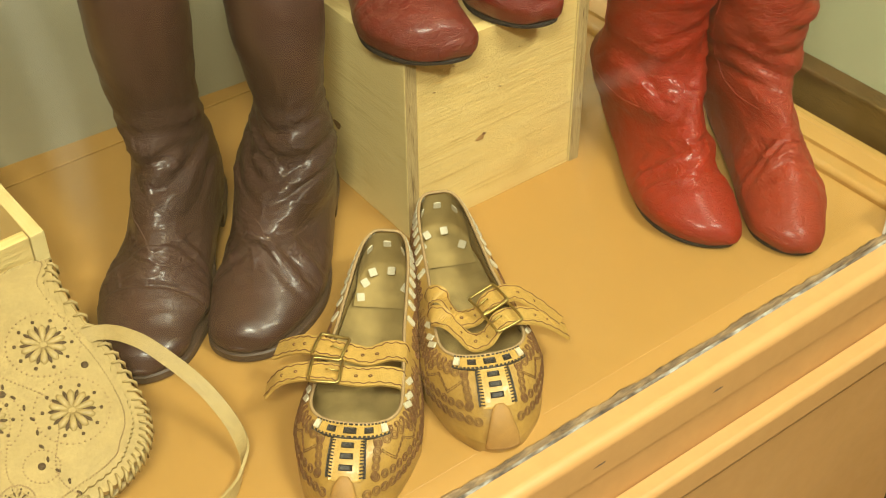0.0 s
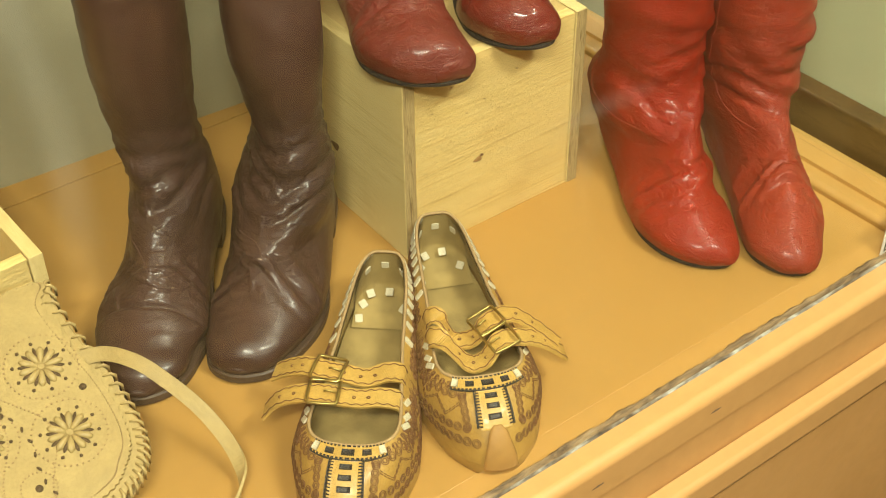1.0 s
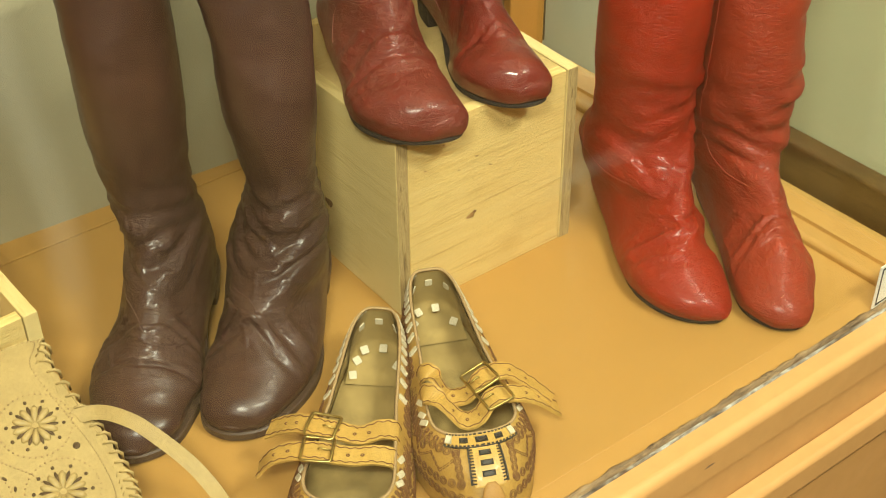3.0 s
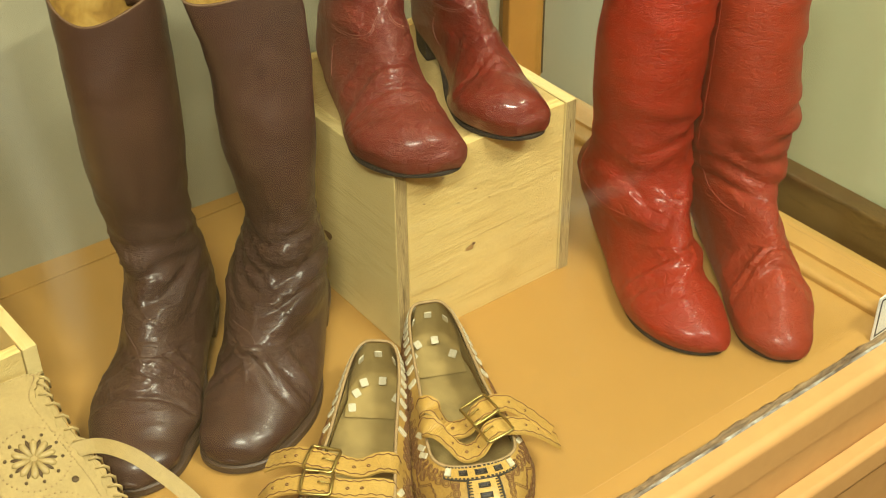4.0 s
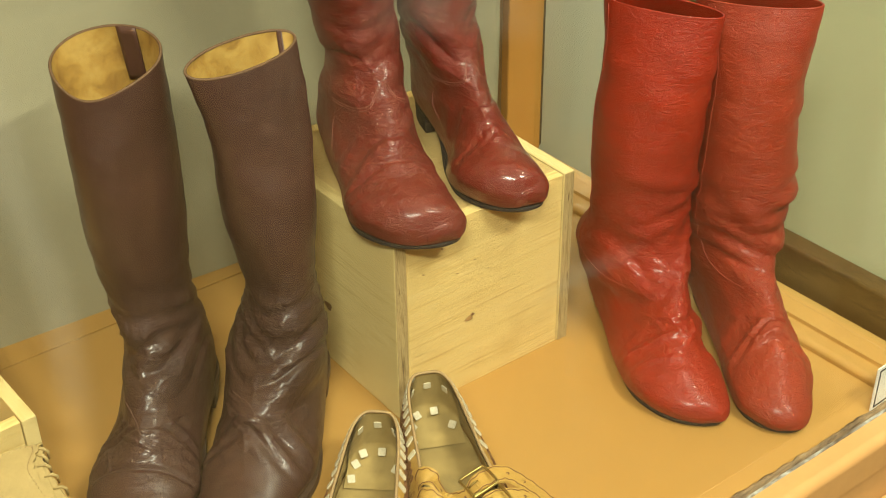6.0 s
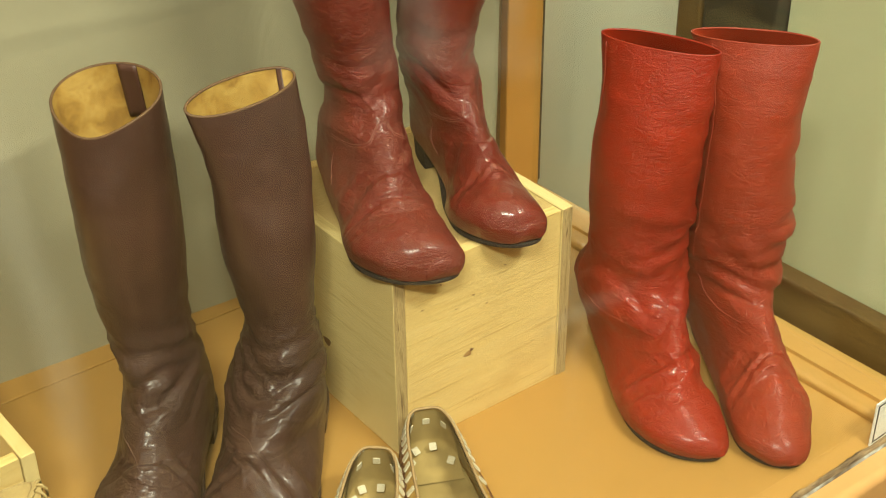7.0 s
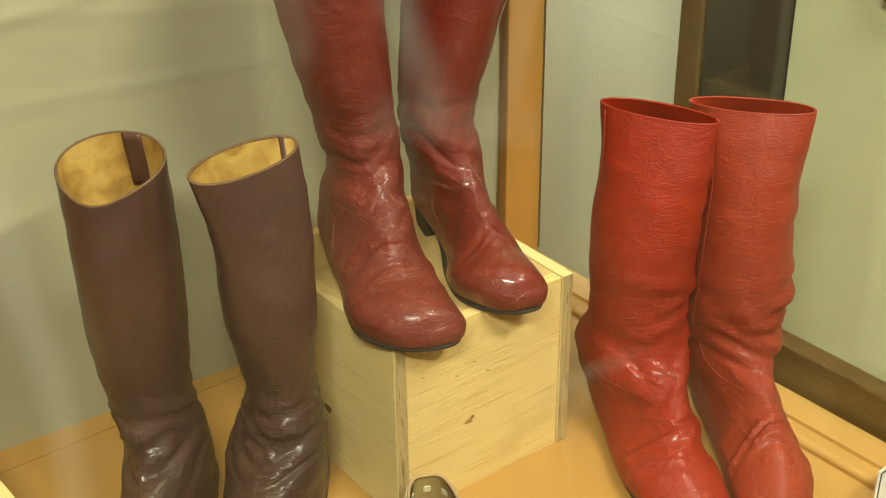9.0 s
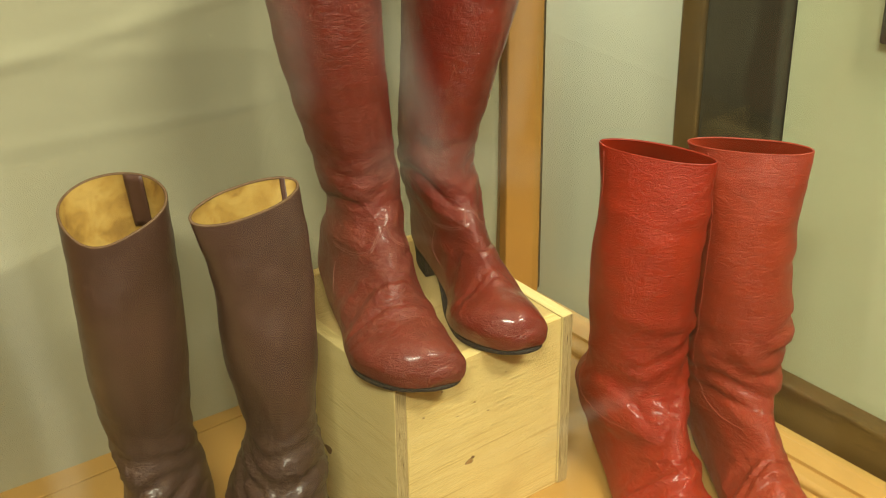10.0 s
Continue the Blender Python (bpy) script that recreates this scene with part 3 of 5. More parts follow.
            if s > 0.96:
                d *= (1 - s) / 0.04
            if s < 0.03:
                d *= 0.5
            if p[2] < 0.03 and s > 0.4:
                d *= max(0.0, (p[2] - 0.01) / 0.02)
            crease[i, j] = min(1.0, 0.95 * k + 0.95 * v + shaft_crease * (0.6 + 0.8 * abs(lump(p, 16, 16, 16, seed + 5))) + 0.25 * max(0, lump(p, 9, 9, 9, seed + 3)))
            grid[i, j] = p + nrm[i, j] * d
    V = grid.reshape(-1, 3).tolist()
    F = grid_faces(rows, sides, True)
    F.append(tuple((rows - 1) * sides + j for j in range(sides)))
    upper = raw("upper", V, F, leather_mat, root)
    mark = upper.data.attributes.new("crease", "FLOAT", "POINT")
    mark.data.foreach_set("value", crease.ravel().tolist())
    # lining and rolled rim
    if open_top:
        depth = int(rows * 0.30)
        centre = grid[:depth].mean(axis=1, keepdims=True)
        way = grid[:depth] - centre
        inner = centre + way * (1 - 0.0022 / (np.linalg.norm(way, axis=2)[:, :, None] + 1e-9))
        inner[0, :, 2] -= 0.0002
        F2 = grid_faces(depth, sides, True, True)
        F2.append(tuple((depth - 1) * sides + j for j in range(sides))[::-1])
        raw("lining", inner.reshape(-1, 3).tolist(), F2, lining_mat, root)
        rim = [tuple((grid[0, j] + inner[0, j]) / 2) for j in range(sides)]
        v, f = tube(rim, rim_r, 6, True)
        raw("rim_binding", v, f, rim_mat or leather_mat, root)
    def lift(x):
        """Height of the sole's underside along the foot."""
        t = (x - heel_len) / (length * 0.62 - heel_len)
        z = heel if t < 0 else heel * (1 - (3 * min(t, 1) ** 2 - 2 * min(t, 1) ** 3))
        toe = max(0, (x - length * 0.72) / (length * 0.28))
        return z + spring * toe * toe

    # sole: the outline of the foot seen from below, drawn in by "inset"
    low = grid.reshape(-1, 3)
    flat_pts = sorted({(round(float(p[0]), 4), round(float(p[1]), 4)) for p in low if p[2] < lift(p[0]) + sole_t + 0.008})

    def chain(points):
        out = []
        for p in points:
            while len(out) > 1 and (out[-1][0] - out[-2][0]) * (p[1] - out[-2][1]) - (out[-1][1] - out[-2][1]) * (p[0] - out[-2][0]) <= 0:
                out.pop()
            out.append(p)
        return out[:-1]

    hull = np.array(chain(flat_pts) + chain(flat_pts[::-1]))
    ring = np.vstack([hull, hull[:1]])
    dist = np.concatenate([[0], np.cumsum(np.linalg.norm(np.diff(ring, axis=0), axis=1))])
    u = np.linspace(0, dist[-1], 97)[:-1]
    loop = np.stack([np.interp(u, dist, ring[:, 0]), np.interp(u, dist, ring[:, 1])], 1)
    for _ in range(3):
        loop = (np.roll(loop, 1, 0) + 2 * loop + np.roll(loop, -1, 0)) / 4
    tang = np.roll(loop, -1, 0) - np.roll(loop, 1, 0)
    tang /= np.linalg.norm(tang, axis=1)[:, None]
    out_ = np.stack([tang[:, 1], -tang[:, 0]], 1)
    mid_ = loop.mean(0)
    loop = loop + out_ * welt
    # the waist of the sole is drawn in
    loop[:, 1] = mid_[1] + (loop[:, 1] - mid_[1]) * (1 - waist * np.exp(-((loop[:, 0] - length * 0.40) / (length * 0.14)) ** 2))

    k = len(loop)
    V = []
    for dz, sh in ((0.0, 0.985), (0.001, 1.0), (sole_t - 0.001, 1.0), (sole_t, 0.985)):
        for x, y in loop:
            V.append((mid_[0] + (x - mid_[0]) * sh, mid_[1] + (y - mid_[1]) * sh, lift(x) + dz))
    F = grid_faces(4, k) + [tuple(range(k))[::-1], tuple(3 * k + i for i in range(k))]
    bm = bmesh.new()
    vs = [bm.verts.new(p) for p in V]
    for q in F:
        bm.faces.new([vs[i] for i in q])
    bmesh.ops.recalc_face_normals(bm, faces=bm.faces[:])
    bmesh.ops.triangulate(bm, faces=[f for f in bm.faces if len(f.verts) > 4])
    part("sole", bm, sole_mat, root)
    if heel > 0.004:
        sel = [(x, y) for x, y in loop if x <= heel_len]
        sel.sort(key=lambda p: math.atan2(p[1] - mid_[1], p[0] - heel_len))
        sel = sorted([p for p in sel if p[1] >= mid_[1]], key=lambda p: -p[0]) + sorted([p for p in sel if p[1] < mid_[1]], key=lambda p: p[0])
        k = len(sel)
        V = []
        for z, sh in ((0, 0.90), (0.0015, 0.92), (heel * 0.5, 0.94), (heel - 0.0005, 0.985)):
            for x, y in sel:
                V.append((heel_len * 0.5 + (x - heel_len * 0.5) * sh, mid_[1] + (y - mid_[1]) * sh, z))
        F = grid_faces(4, k) + [tuple(range(k))[::-1], tuple(3 * k + i for i in range(k))]
        raw("heel", V, F, sole_mat, root, smooth=False)
    return root, grid


def seam(root, grid, path, radius=0.0007, mat=None, out=0.0001, n=60):
    """A raised stitched line: path of (row share, angle in degrees)."""
    P = spline(path, n)
    rows, sides = grid.shape[:2]
    pts = []
    for s, a in P:
        r = min(max(s * 0.82, 0), 0.999) * (rows - 1)
        c = (a % 360) / 360 * sides
        i, j = int(r), int(c)
        fr, fc = r - i, c - j
        g = lambda p, q: grid[min(p, rows - 1), q % sides]
        p = (g(i, j) * (1 - fc) + g(i, j + 1) * fc) * (1 - fr) + (g(i + 1, j) * (1 - fc) + g(i + 1, j + 1) * fc) * fr
        pts.append(Vector(p) + (Vector(p) - Vector(grid[i].mean(axis=0))).normalized() * out)
    v, f = tube(pts, radius, 5)
    return raw("seam", v, f, mat, root)


FLAT = (0, 0, 0, 0, 0, 0.1, 0.35, 0.7, 1, 1, 1, 1, 1, 1, 1)


def boot_rows(shaft, foot):
    """Rows for boot() from those of a shaft and a foot, with the flatness of the bottom added."""
    return [(fx, fz, bx, bz, w, flat, shift) for (fx, fz, bx, bz, w, shift), flat in zip(shaft + foot, FLAT)]


# brown riding boots on the case floor
ROWS_B1 = boot_rows(
    [(0.1021, 0.3406, 0.025, 0.3584, 0.0434, -0.0103), (0.1172, 0.2807, 0.0173, 0.2913, 0.0387, -0.0074), (0.1165, 0.2097, 0.0138, 0.2097, 0.0386, -0.0059), (0.1116, 0.1486, 0.0213, 0.1388, 0.0336, -0.0031), (0.1182, 0.1065, 0.0074, 0.0836, 0.0313, 0.002)],
    [(0.1362, 0.0872, 0.0032, 0.0611, 0.0332, 0.003), (0.1526, 0.0757, 0.0034, 0.036, 0.0351, 0.0013), (0.1657, 0.0687, 0.0225, 0.0269, 0.0359, 0.0016), (0.1788, 0.0578, 0.0746, 0.0207, 0.0375, 0.0014), (0.1918, 0.0504, 0.1233, 0.0121, 0.0418, -0.0021),
     (0.2056, 0.0434, 0.1618, 0.0051, 0.0457, -0.0006), (0.2198, 0.0375, 0.1957, 0.0055, 0.0389, -0.0012), (0.2337, 0.033, 0.2217, 0.008, 0.0349, 0.0012), (0.2444, 0.026, 0.2402, 0.008, 0.024, 0.0004), (0.251, 0.017, 0.25, 0.008, 0.0115, 0.0005)])
b1, g1 = boot("riding_boot", pose(-0.1098, 0.1888, 0, 0, 0, -131.7), "tall brown leather riding boot with round open top", M_BROWN, M_SOLE_BROWN, M_LINING, ROWS_B1, twist=-14.1, bend=0.0021, dip=0.0105, seed=2.3, group="brown boots", fold=0.0080, vamp=0.0072, ridge=0.0020, welt=0.0020, rim_r=0.0012, rim_mat=M_BOOT_EDGE, sole_t=0.008)
ROWS_B2 = boot_rows(
    [(0.0754, 0.3341, 0.0466, 0.3491, 0.0519, -0.0084), (0.0893, 0.2774, 0.0405, 0.2844, 0.0423, 0.0018), (0.11, 0.2058, 0.0299, 0.206, 0.0385, 0.0046), (0.1151, 0.1455, 0.0291, 0.1352, 0.0299, 0.0096), (0.1244, 0.1053, 0.0087, 0.082, 0.0377, 0.005)],
    [(0.1416, 0.0872, 0.0037, 0.061, 0.0432, -0.0002), (0.1559, 0.0759, 0.0034, 0.0363, 0.0421, -0.0013), (0.1676, 0.0691, 0.0228, 0.0272, 0.0409, -0.001), (0.1795, 0.058, 0.0749, 0.0207, 0.0413, 0.0015), (0.1915, 0.0496, 0.1235, 0.0116, 0.0445, 0.004),
     (0.2045, 0.043, 0.1609, 0.0054, 0.0455, 0.0029), (0.2179, 0.0378, 0.1942, 0.0056, 0.0389, 0.0013), (0.2306, 0.0334, 0.2187, 0.0081, 0.0323, -0.0017), (0.2399, 0.0263, 0.2353, 0.0081, 0.0229, -0.0034), (0.2438, 0.0174, 0.2411, 0.0085, 0.0113, -0.0048)])
b2, g2 = boot("riding_boot", pose(-0.0216, 0.1353, 0, 0, 0, -136.47), "tall brown leather riding boot with flattened top", M_BROWN, M_SOLE_BROWN, M_LINING, ROWS_B2, twist=50.1, bend=0.0023, dip=0, seed=5.1, group="brown boots", fold=0.0086, vamp=0.0080, ridge=0.0024, welt=0.0020, rim_r=0.0012, rim_mat=M_BOOT_EDGE, sole_t=0.008)

# red slouch boots
ROWS_R1 = boot_rows(
    [(0.1234, 0.3288, 0.0193, 0.334, 0.0169, 0.0015), (0.1184, 0.2722, 0.0204, 0.2746, 0.0387, 0.0027), (0.1128, 0.2113, 0.0159, 0.1977, 0.046, -0.0002), (0.1093, 0.151, 0.012, 0.1262, 0.0458, 0.0015), (0.1111, 0.1064, -0.0075, 0.0814, 0.0463, -0.0012)],
    [(0.13, 0.0881, -0.0088, 0.0501, 0.0394, -0.0004), (0.1462, 0.0765, -0.0033, 0.0217, 0.0324, 0.0037), (0.1603, 0.0685, 0.0164, 0.0094, 0.034, 0.005), (0.1743, 0.0605, 0.0702, 0.0078, 0.0383, 0.0042), (0.184, 0.0498, 0.1188, 0.0079, 0.0391, -0.0046),
     (0.1982, 0.0418, 0.1586, 0.0046, 0.0417, -0.0063), (0.2134, 0.0346, 0.1911, 0.0042, 0.0363, -0.0062), (0.2267, 0.0282, 0.2153, 0.0048, 0.0265, -0.0033), (0.2353, 0.0204, 0.2287, 0.0054, 0.0149, 0.0014), (0.238, 0.0124, 0.2335, 0.0066, 0.0052, 0.0055)])
ROWS_R2 = boot_rows(
    [(0.1055, 0.3302, -0.0033, 0.3283, 0.0169, -0.0022), (0.0978, 0.2708, 0.0094, 0.2759, 0.0386, 0.0024), (0.0987, 0.2108, 0.0129, 0.2006, 0.0431, 0.0024), (0.1037, 0.1508, 0.0105, 0.1304, 0.0389, 0.0021), (0.1045, 0.1051, -0.0035, 0.0854, 0.0332, 0.0007)],
    [(0.124, 0.0853, -0.0017, 0.0503, 0.0287, -0.0019), (0.142, 0.0748, 0.0029, 0.0206, 0.0287, 0.0019), (0.1557, 0.0689, 0.0211, 0.0091, 0.0317, 0.0051), (0.1697, 0.0609, 0.0741, 0.0079, 0.0333, 0.0036), (0.1832, 0.0512, 0.1232, 0.0082, 0.0357, 0.0019),
     (0.1982, 0.0432, 0.1624, 0.0046, 0.0375, -0.0006), (0.2134, 0.0352, 0.1944, 0.0042, 0.0333, -0.0052), (0.2265, 0.0282, 0.2155, 0.0048, 0.0255, -0.0036), (0.235, 0.0199, 0.2294, 0.005, 0.0156, -0.0013), (0.2369, 0.0119, 0.2334, 0.0063, 0.007, 0.0015)])
r1, g3 = boot("slouch_boot", pose(0.2837, 0.0344, 0, 0, 0, -111.4), "bright red leather slouch boot with pointed toe", M_RED, M_SOLE, M_RED, ROWS_R1, twist=51.2, bend=-0.0066, dip=0, seed=7.7, heel=0.004, group="red boots",
              fold=0.0080, vamp=0.0066, ridge=0.0018, welt=-0.0036, waist=0.2, rim_r=0.001, slack=0.004, sole_t=0.0045, shaft_crease=0.7, folds=((0.15, 0.3, 0.012, 0.004, 0.005), (0.165, 5.9, -0.012, 0.0025, 0.005)))
r2, g4 = boot("slouch_boot", pose(0.3585, -0.0296, 0, 0, 0, -119.4), "faded red leather slouch boot with pointed toe", M_RED2, M_SOLE, M_RED2, ROWS_R2, twist=64, bend=0.0008, dip=0, seed=11.2, heel=0.004, group="red boots",
              fold=0.0080, vamp=0.0066, ridge=0.0018, welt=-0.0036, waist=0.2, rim_r=0.001, slack=0.004, sole_t=0.0045, shaft_crease=0.7, folds=((0.145, 0.4, 0.004, 0.004, 0.005), (0.17, 0.4, 0.004, 0.003, 0.005), (0.225, 0.6, 0.004, 0.002, 0.006)))

# oxblood boots on the plywood box
BOX_H, BOX_W, BOX_D = 0.184, 0.197, 0.215
ROWS_M = boot_rows(
    [(0.13, 0.3599, -0.0151, 0.3599, 0.0487, -0.0273), (0.1241, 0.2786, -0.0091, 0.2789, 0.0462, -0.0223), (0.1081, 0.1976, 0.0057, 0.1981, 0.0397, -0.012), (0.1003, 0.1376, 0.0114, 0.1305, 0.0345, -0.0003), (0.1072, 0.1073, 0.0035, 0.086, 0.0317, 0.0061)],
    [(0.1223, 0.0888, -0.002, 0.0631, 0.0336, 0.0016), (0.1368, 0.0771, -0.001, 0.0344, 0.035, 0.0014), (0.1484, 0.0698, 0.0179, 0.0243, 0.0357, -0.0012), (0.1606, 0.0581, 0.0665, 0.0176, 0.0381, -0.0043), (0.1738, 0.0486, 0.1128, 0.01, 0.0399, -0.0045),
     (0.1783, 0.0465, 0.1429, 0.0042, 0.0427, -0.0066), (0.1934, 0.0443, 0.1703, 0.0033, 0.0426, -0.0067), (0.2073, 0.0407, 0.1958, 0.0041, 0.0367, -0.0006), (0.2173, 0.0348, 0.2137, 0.0051, 0.0288, 0.0071), (0.2227, 0.0254, 0.2216, 0.0066, 0.0163, 0.0132)])
ROWS_M2 = boot_rows(
    [(0.1328, 0.3605, -0.0146, 0.36, 0.0533, 0.0247), (0.1295, 0.2784, -0.0099, 0.2793, 0.0469, 0.0146), (0.1163, 0.1956, 0.0035, 0.1987, 0.0375, -0.0007), (0.1056, 0.1351, 0.0082, 0.1307, 0.0322, -0.0091), (0.11, 0.1044, 0.0032, 0.0844, 0.0301, -0.0055)],
    [(0.1237, 0.0856, 0.0022, 0.0604, 0.0252, -0.003), (0.1366, 0.0745, 0.0044, 0.0326, 0.0233, -0.0018), (0.148, 0.0682, 0.0227, 0.0232, 0.0251, -0.0016), (0.1597, 0.057, 0.0705, 0.0176, 0.0258, -0.0002), (0.1725, 0.0486, 0.1152, 0.0097, 0.0286, 0),
     (0.1764, 0.0464, 0.1415, 0.0038, 0.0345, -0.0047), (0.1913, 0.0442, 0.1681, 0.0036, 0.0358, -0.0057), (0.2052, 0.0407, 0.1934, 0.0042, 0.0309, -0.0013), (0.2151, 0.0349, 0.2111, 0.0052, 0.0233, 0.0045), (0.2205, 0.0257, 0.2185, 0.0072, 0.015, 0.0067)])
m1, g5 = boot("ankle_boot", pose(0.0813, 0.1902, BOX_H, 0, 0, -108.07), "tall oxblood leather boot with round toe on a plywood box", M_MAROON, M_SOLE, M_MAROON, ROWS_M, twist=-12.3, bend=0.0015, dip=0, seed=14.2, heel=0.019, group="oxblood boots",
              fold=0.0060, vamp=0.0046, welt=-0.0024, waist=0.24, sole_t=0.0042, shaft_crease=0.8)
m2, g6 = boot("ankle_boot", pose(0.1729, 0.1819, BOX_H, 0, 0, -107.2), "glossy oxblood leather boot with round toe on a plywood box", M_OXBLOOD, M_SOLE, M_OXBLOOD, ROWS_M2, twist=-2.2, bend=-0.0002, dip=0, seed=17.9, heel=0.019, group="oxblood boots",
              fold=0.0064, vamp=0.0050, welt=-0.0024, waist=0.24, sole_t=0.0042, shaft_crease=0.8)

# ---- plywood boxes ----


def ply_box(name, x0, y0, x1, y1, h, label, closed=True, t=0.012, turn=0):
    root = thing(name, pose(x0, y0, 0, 0, 0, turn), label, "box")
    w, d = x1 - x0, y1 - y0
    part("side_panel", block((0, 0.0, 0.0), (t, d, h), 0.0008), M_PLY_SIDE, root)
    part("side_panel", block((w - t, 0.0, 0.0), (w, d, h), 0.0008), M_PLY_SIDE, root)
    part("front_panel", block((t + 0.0009, 0.0010, 0.0), (w - t - 0.0009, t, h - 0.0008), 0.0006), M_PLY_FRONT, root)
    part("back_panel", block((t + 0.0004, d - t, 0.0), (w - t - 0.0004, d - 0.0008, h - 0.0006), 0.0006), M_PLY_FRONT, root)
    zt = h - 0.0012 if closed else 0.03
    part("top_panel" if closed else "bottom_panel", block((t + 0.0004, t + 0.0004, zt - t), (w - t - 0.0004, d - t - 0.0004, zt), 0.0006), M_PLY_TOP, root)
    return root


riser = ply_box("plywood_riser", -0.0035, 0.0045, BOX_W - 0.0035, BOX_D + 0.0045, BOX_H, turn=-2.2, label="pale plywood riser box under the oxblood boots")
part("front_edge", block((0.0006, -0.0006, 0.0004), (0.0114, 0.0, BOX_H - 0.0006)), M_PLY_EDGE, riser, "rough layered plywood end grain")
part("front_edge", block((BOX_W - 0.0114, -0.0006, 0.0004), (BOX_W - 0.0006, 0.0, BOX_H - 0.0006)), M_PLY_EDGE, riser, "rough layered plywood end grain")
ply_box("plywood_tray", -0.56, 0.098, -0.287, 0.30, 0.10, "open pale plywood box beside the bag", False)


def knot(parent, m, rx, ry, mat, label):
    n = 14
    V = []
    for q, z in ((1.0, 0.0), (0.6, 0.0007), (0.2, 0.0004)):
        for k in range(n):
            t = 2 * math.pi * k / n
            w = 1 + 0.18 * math.sin(3 * t + rx * 900)
            V.append(m @ Vector((rx * q * w * math.cos(t), ry * q * w * math.sin(t), z)))
    return raw("knot", V, grid_faces(3, n) + [tuple(2 * n + k for k in range(n))], mat, parent, label)


knot(riser, pose(0.079, 0.0008, 0.074, 90, 0, 0), 0.0045, 0.0028, M_KNOT_PALE, "small brown knot")
knot(riser, pose(0.083, 0.0008, 0.077, 90, 0, 0), 0.0022, 0.0016, M_KNOT, "")
knot(riser, pose(-0.0002, 0.108, 0.062, 90, 0, -90), 0.0062, 0.0042, M_KNOT, "dark knot hole")
for kx, kz in ((0.05, 0.16), (0.085, 0.135), (0.12, 0.152), (0.10, 0.12), (0.066, 0.128), (0.145, 0.165), (0.03, 0.142)):
    knot(riser, pose(kx, 0.0008, kz, 90, 20, 0), 0.0016, 0.0007, M_KNOT_PALE, "")

# ---- tooled leather peasant shoes ----


def sgnpow(v, p):
    return math.copysign(abs(v) ** p, v)


class ShoeShape:
    """The wall of the shoe as a surface of (angle, share): angle 0 at the toe, share 0 at the sole and 1 at the rim."""

    def __init__(self, L=0.272, throat=0.203, wide=1.0):
        self.L, self.throat, self.wide = L, throat, wide

    def base(self, a):
        L = self.L
        c, s = math.cos(a), math.sin(a)
        t = 0.5 + 0.5 * c
        w = np.interp(t, [0, 0.1, 0.3, 0.5, 0.72, 0.9, 1], [0.035, 0.036, 0.036, 0.0425, 0.0535, 0.050, 0.040]) * self.wide
        return Vector((L * t, w * sgnpow(s, 0.78 if c > 0 else 0.55), 0.004 + 0.008 * max(0, t - 0.85) * 6))

    def rim(self, a):
        c, s = math.cos(a), math.sin(a)
        x = 0.004 + (self.throat - 0.004) * (0.5 + 0.5 * sgnpow(c, 0.20 if c > 0 else 0.62))
        t = x / self.throat
        w = np.interp(t, [0, 0.1, 0.3, 0.55, 0.9, 1], [0.0215, 0.0225, 0.0235, 0.0265, 0.0345, 0.036])
        z = np.interp(t, [0, 0.25, 0.6, 1], [0.056, 0.050, 0.046, 0.050])
        return Vector((x, w * sgnpow(s, 0.85 if c > 0 else 0.5), z))

    def at(self, a, v):
        b, r = self.base(a), self.rim(a)
        front = max(0.0, math.cos(a)) ** 1.5
        c = b.lerp(r, 0.10 + 0.28 * front)
        out = Vector((0, math.copysign(1, math.sin(a)), 0)) * 0.005 * abs(math.sin(a))
        c += out
        c.z = r.z * (0.62 + 0.42 * front)
        return b * (1 - v) ** 2 + c * 2 * v * (1 - v) + r * v * v

    def basis(self, a, v):
        e = 0.004
        p = self.at(a, v)
        du = self.at(a + e, v) - self.at(a - e, v)
        dv = self.at(a, min(v + e, 1)) - self.at(a, max(v - e, 0))
        n = du.cross(dv).normalized()
        if n.dot(p - Vector((self.L * 0.45, 0, 0.0))) < 0:
            n = -n
        return p, du.normalized(), dv.normalized(), n


def patch(shape, a0, a1, v0, v1, lift, thick, na=10, nv=6):
    """A small slab that lies on the shoe."""
    top, low = [], []
    for i in range(nv + 1):
        for j in range(na + 1):
            p, _, _, n = shape.basis(a0 + (a1 - a0) * j / na, v0 + (v1 - v0) * i / nv)
            top.append(p + n * (lift + thick))
            low.append(p + n * (lift - 0.001))
    m = na + 1
    F = grid_faces(nv + 1, m, False)
    k = len(top)
    edge = [j for j in range(m)] + [i * m + na for i in range(1, nv + 1)] + [nv * m + j for j in range(na - 1, -1, -1)] + [i * m for i in range(nv - 1, 0, -1)]
    F += [(edge[i], edge[(i + 1) % len(edge)], k + edge[(i + 1) % len(edge)], k + edge[i]) for i in range(len(edge))]
    return top + low, F


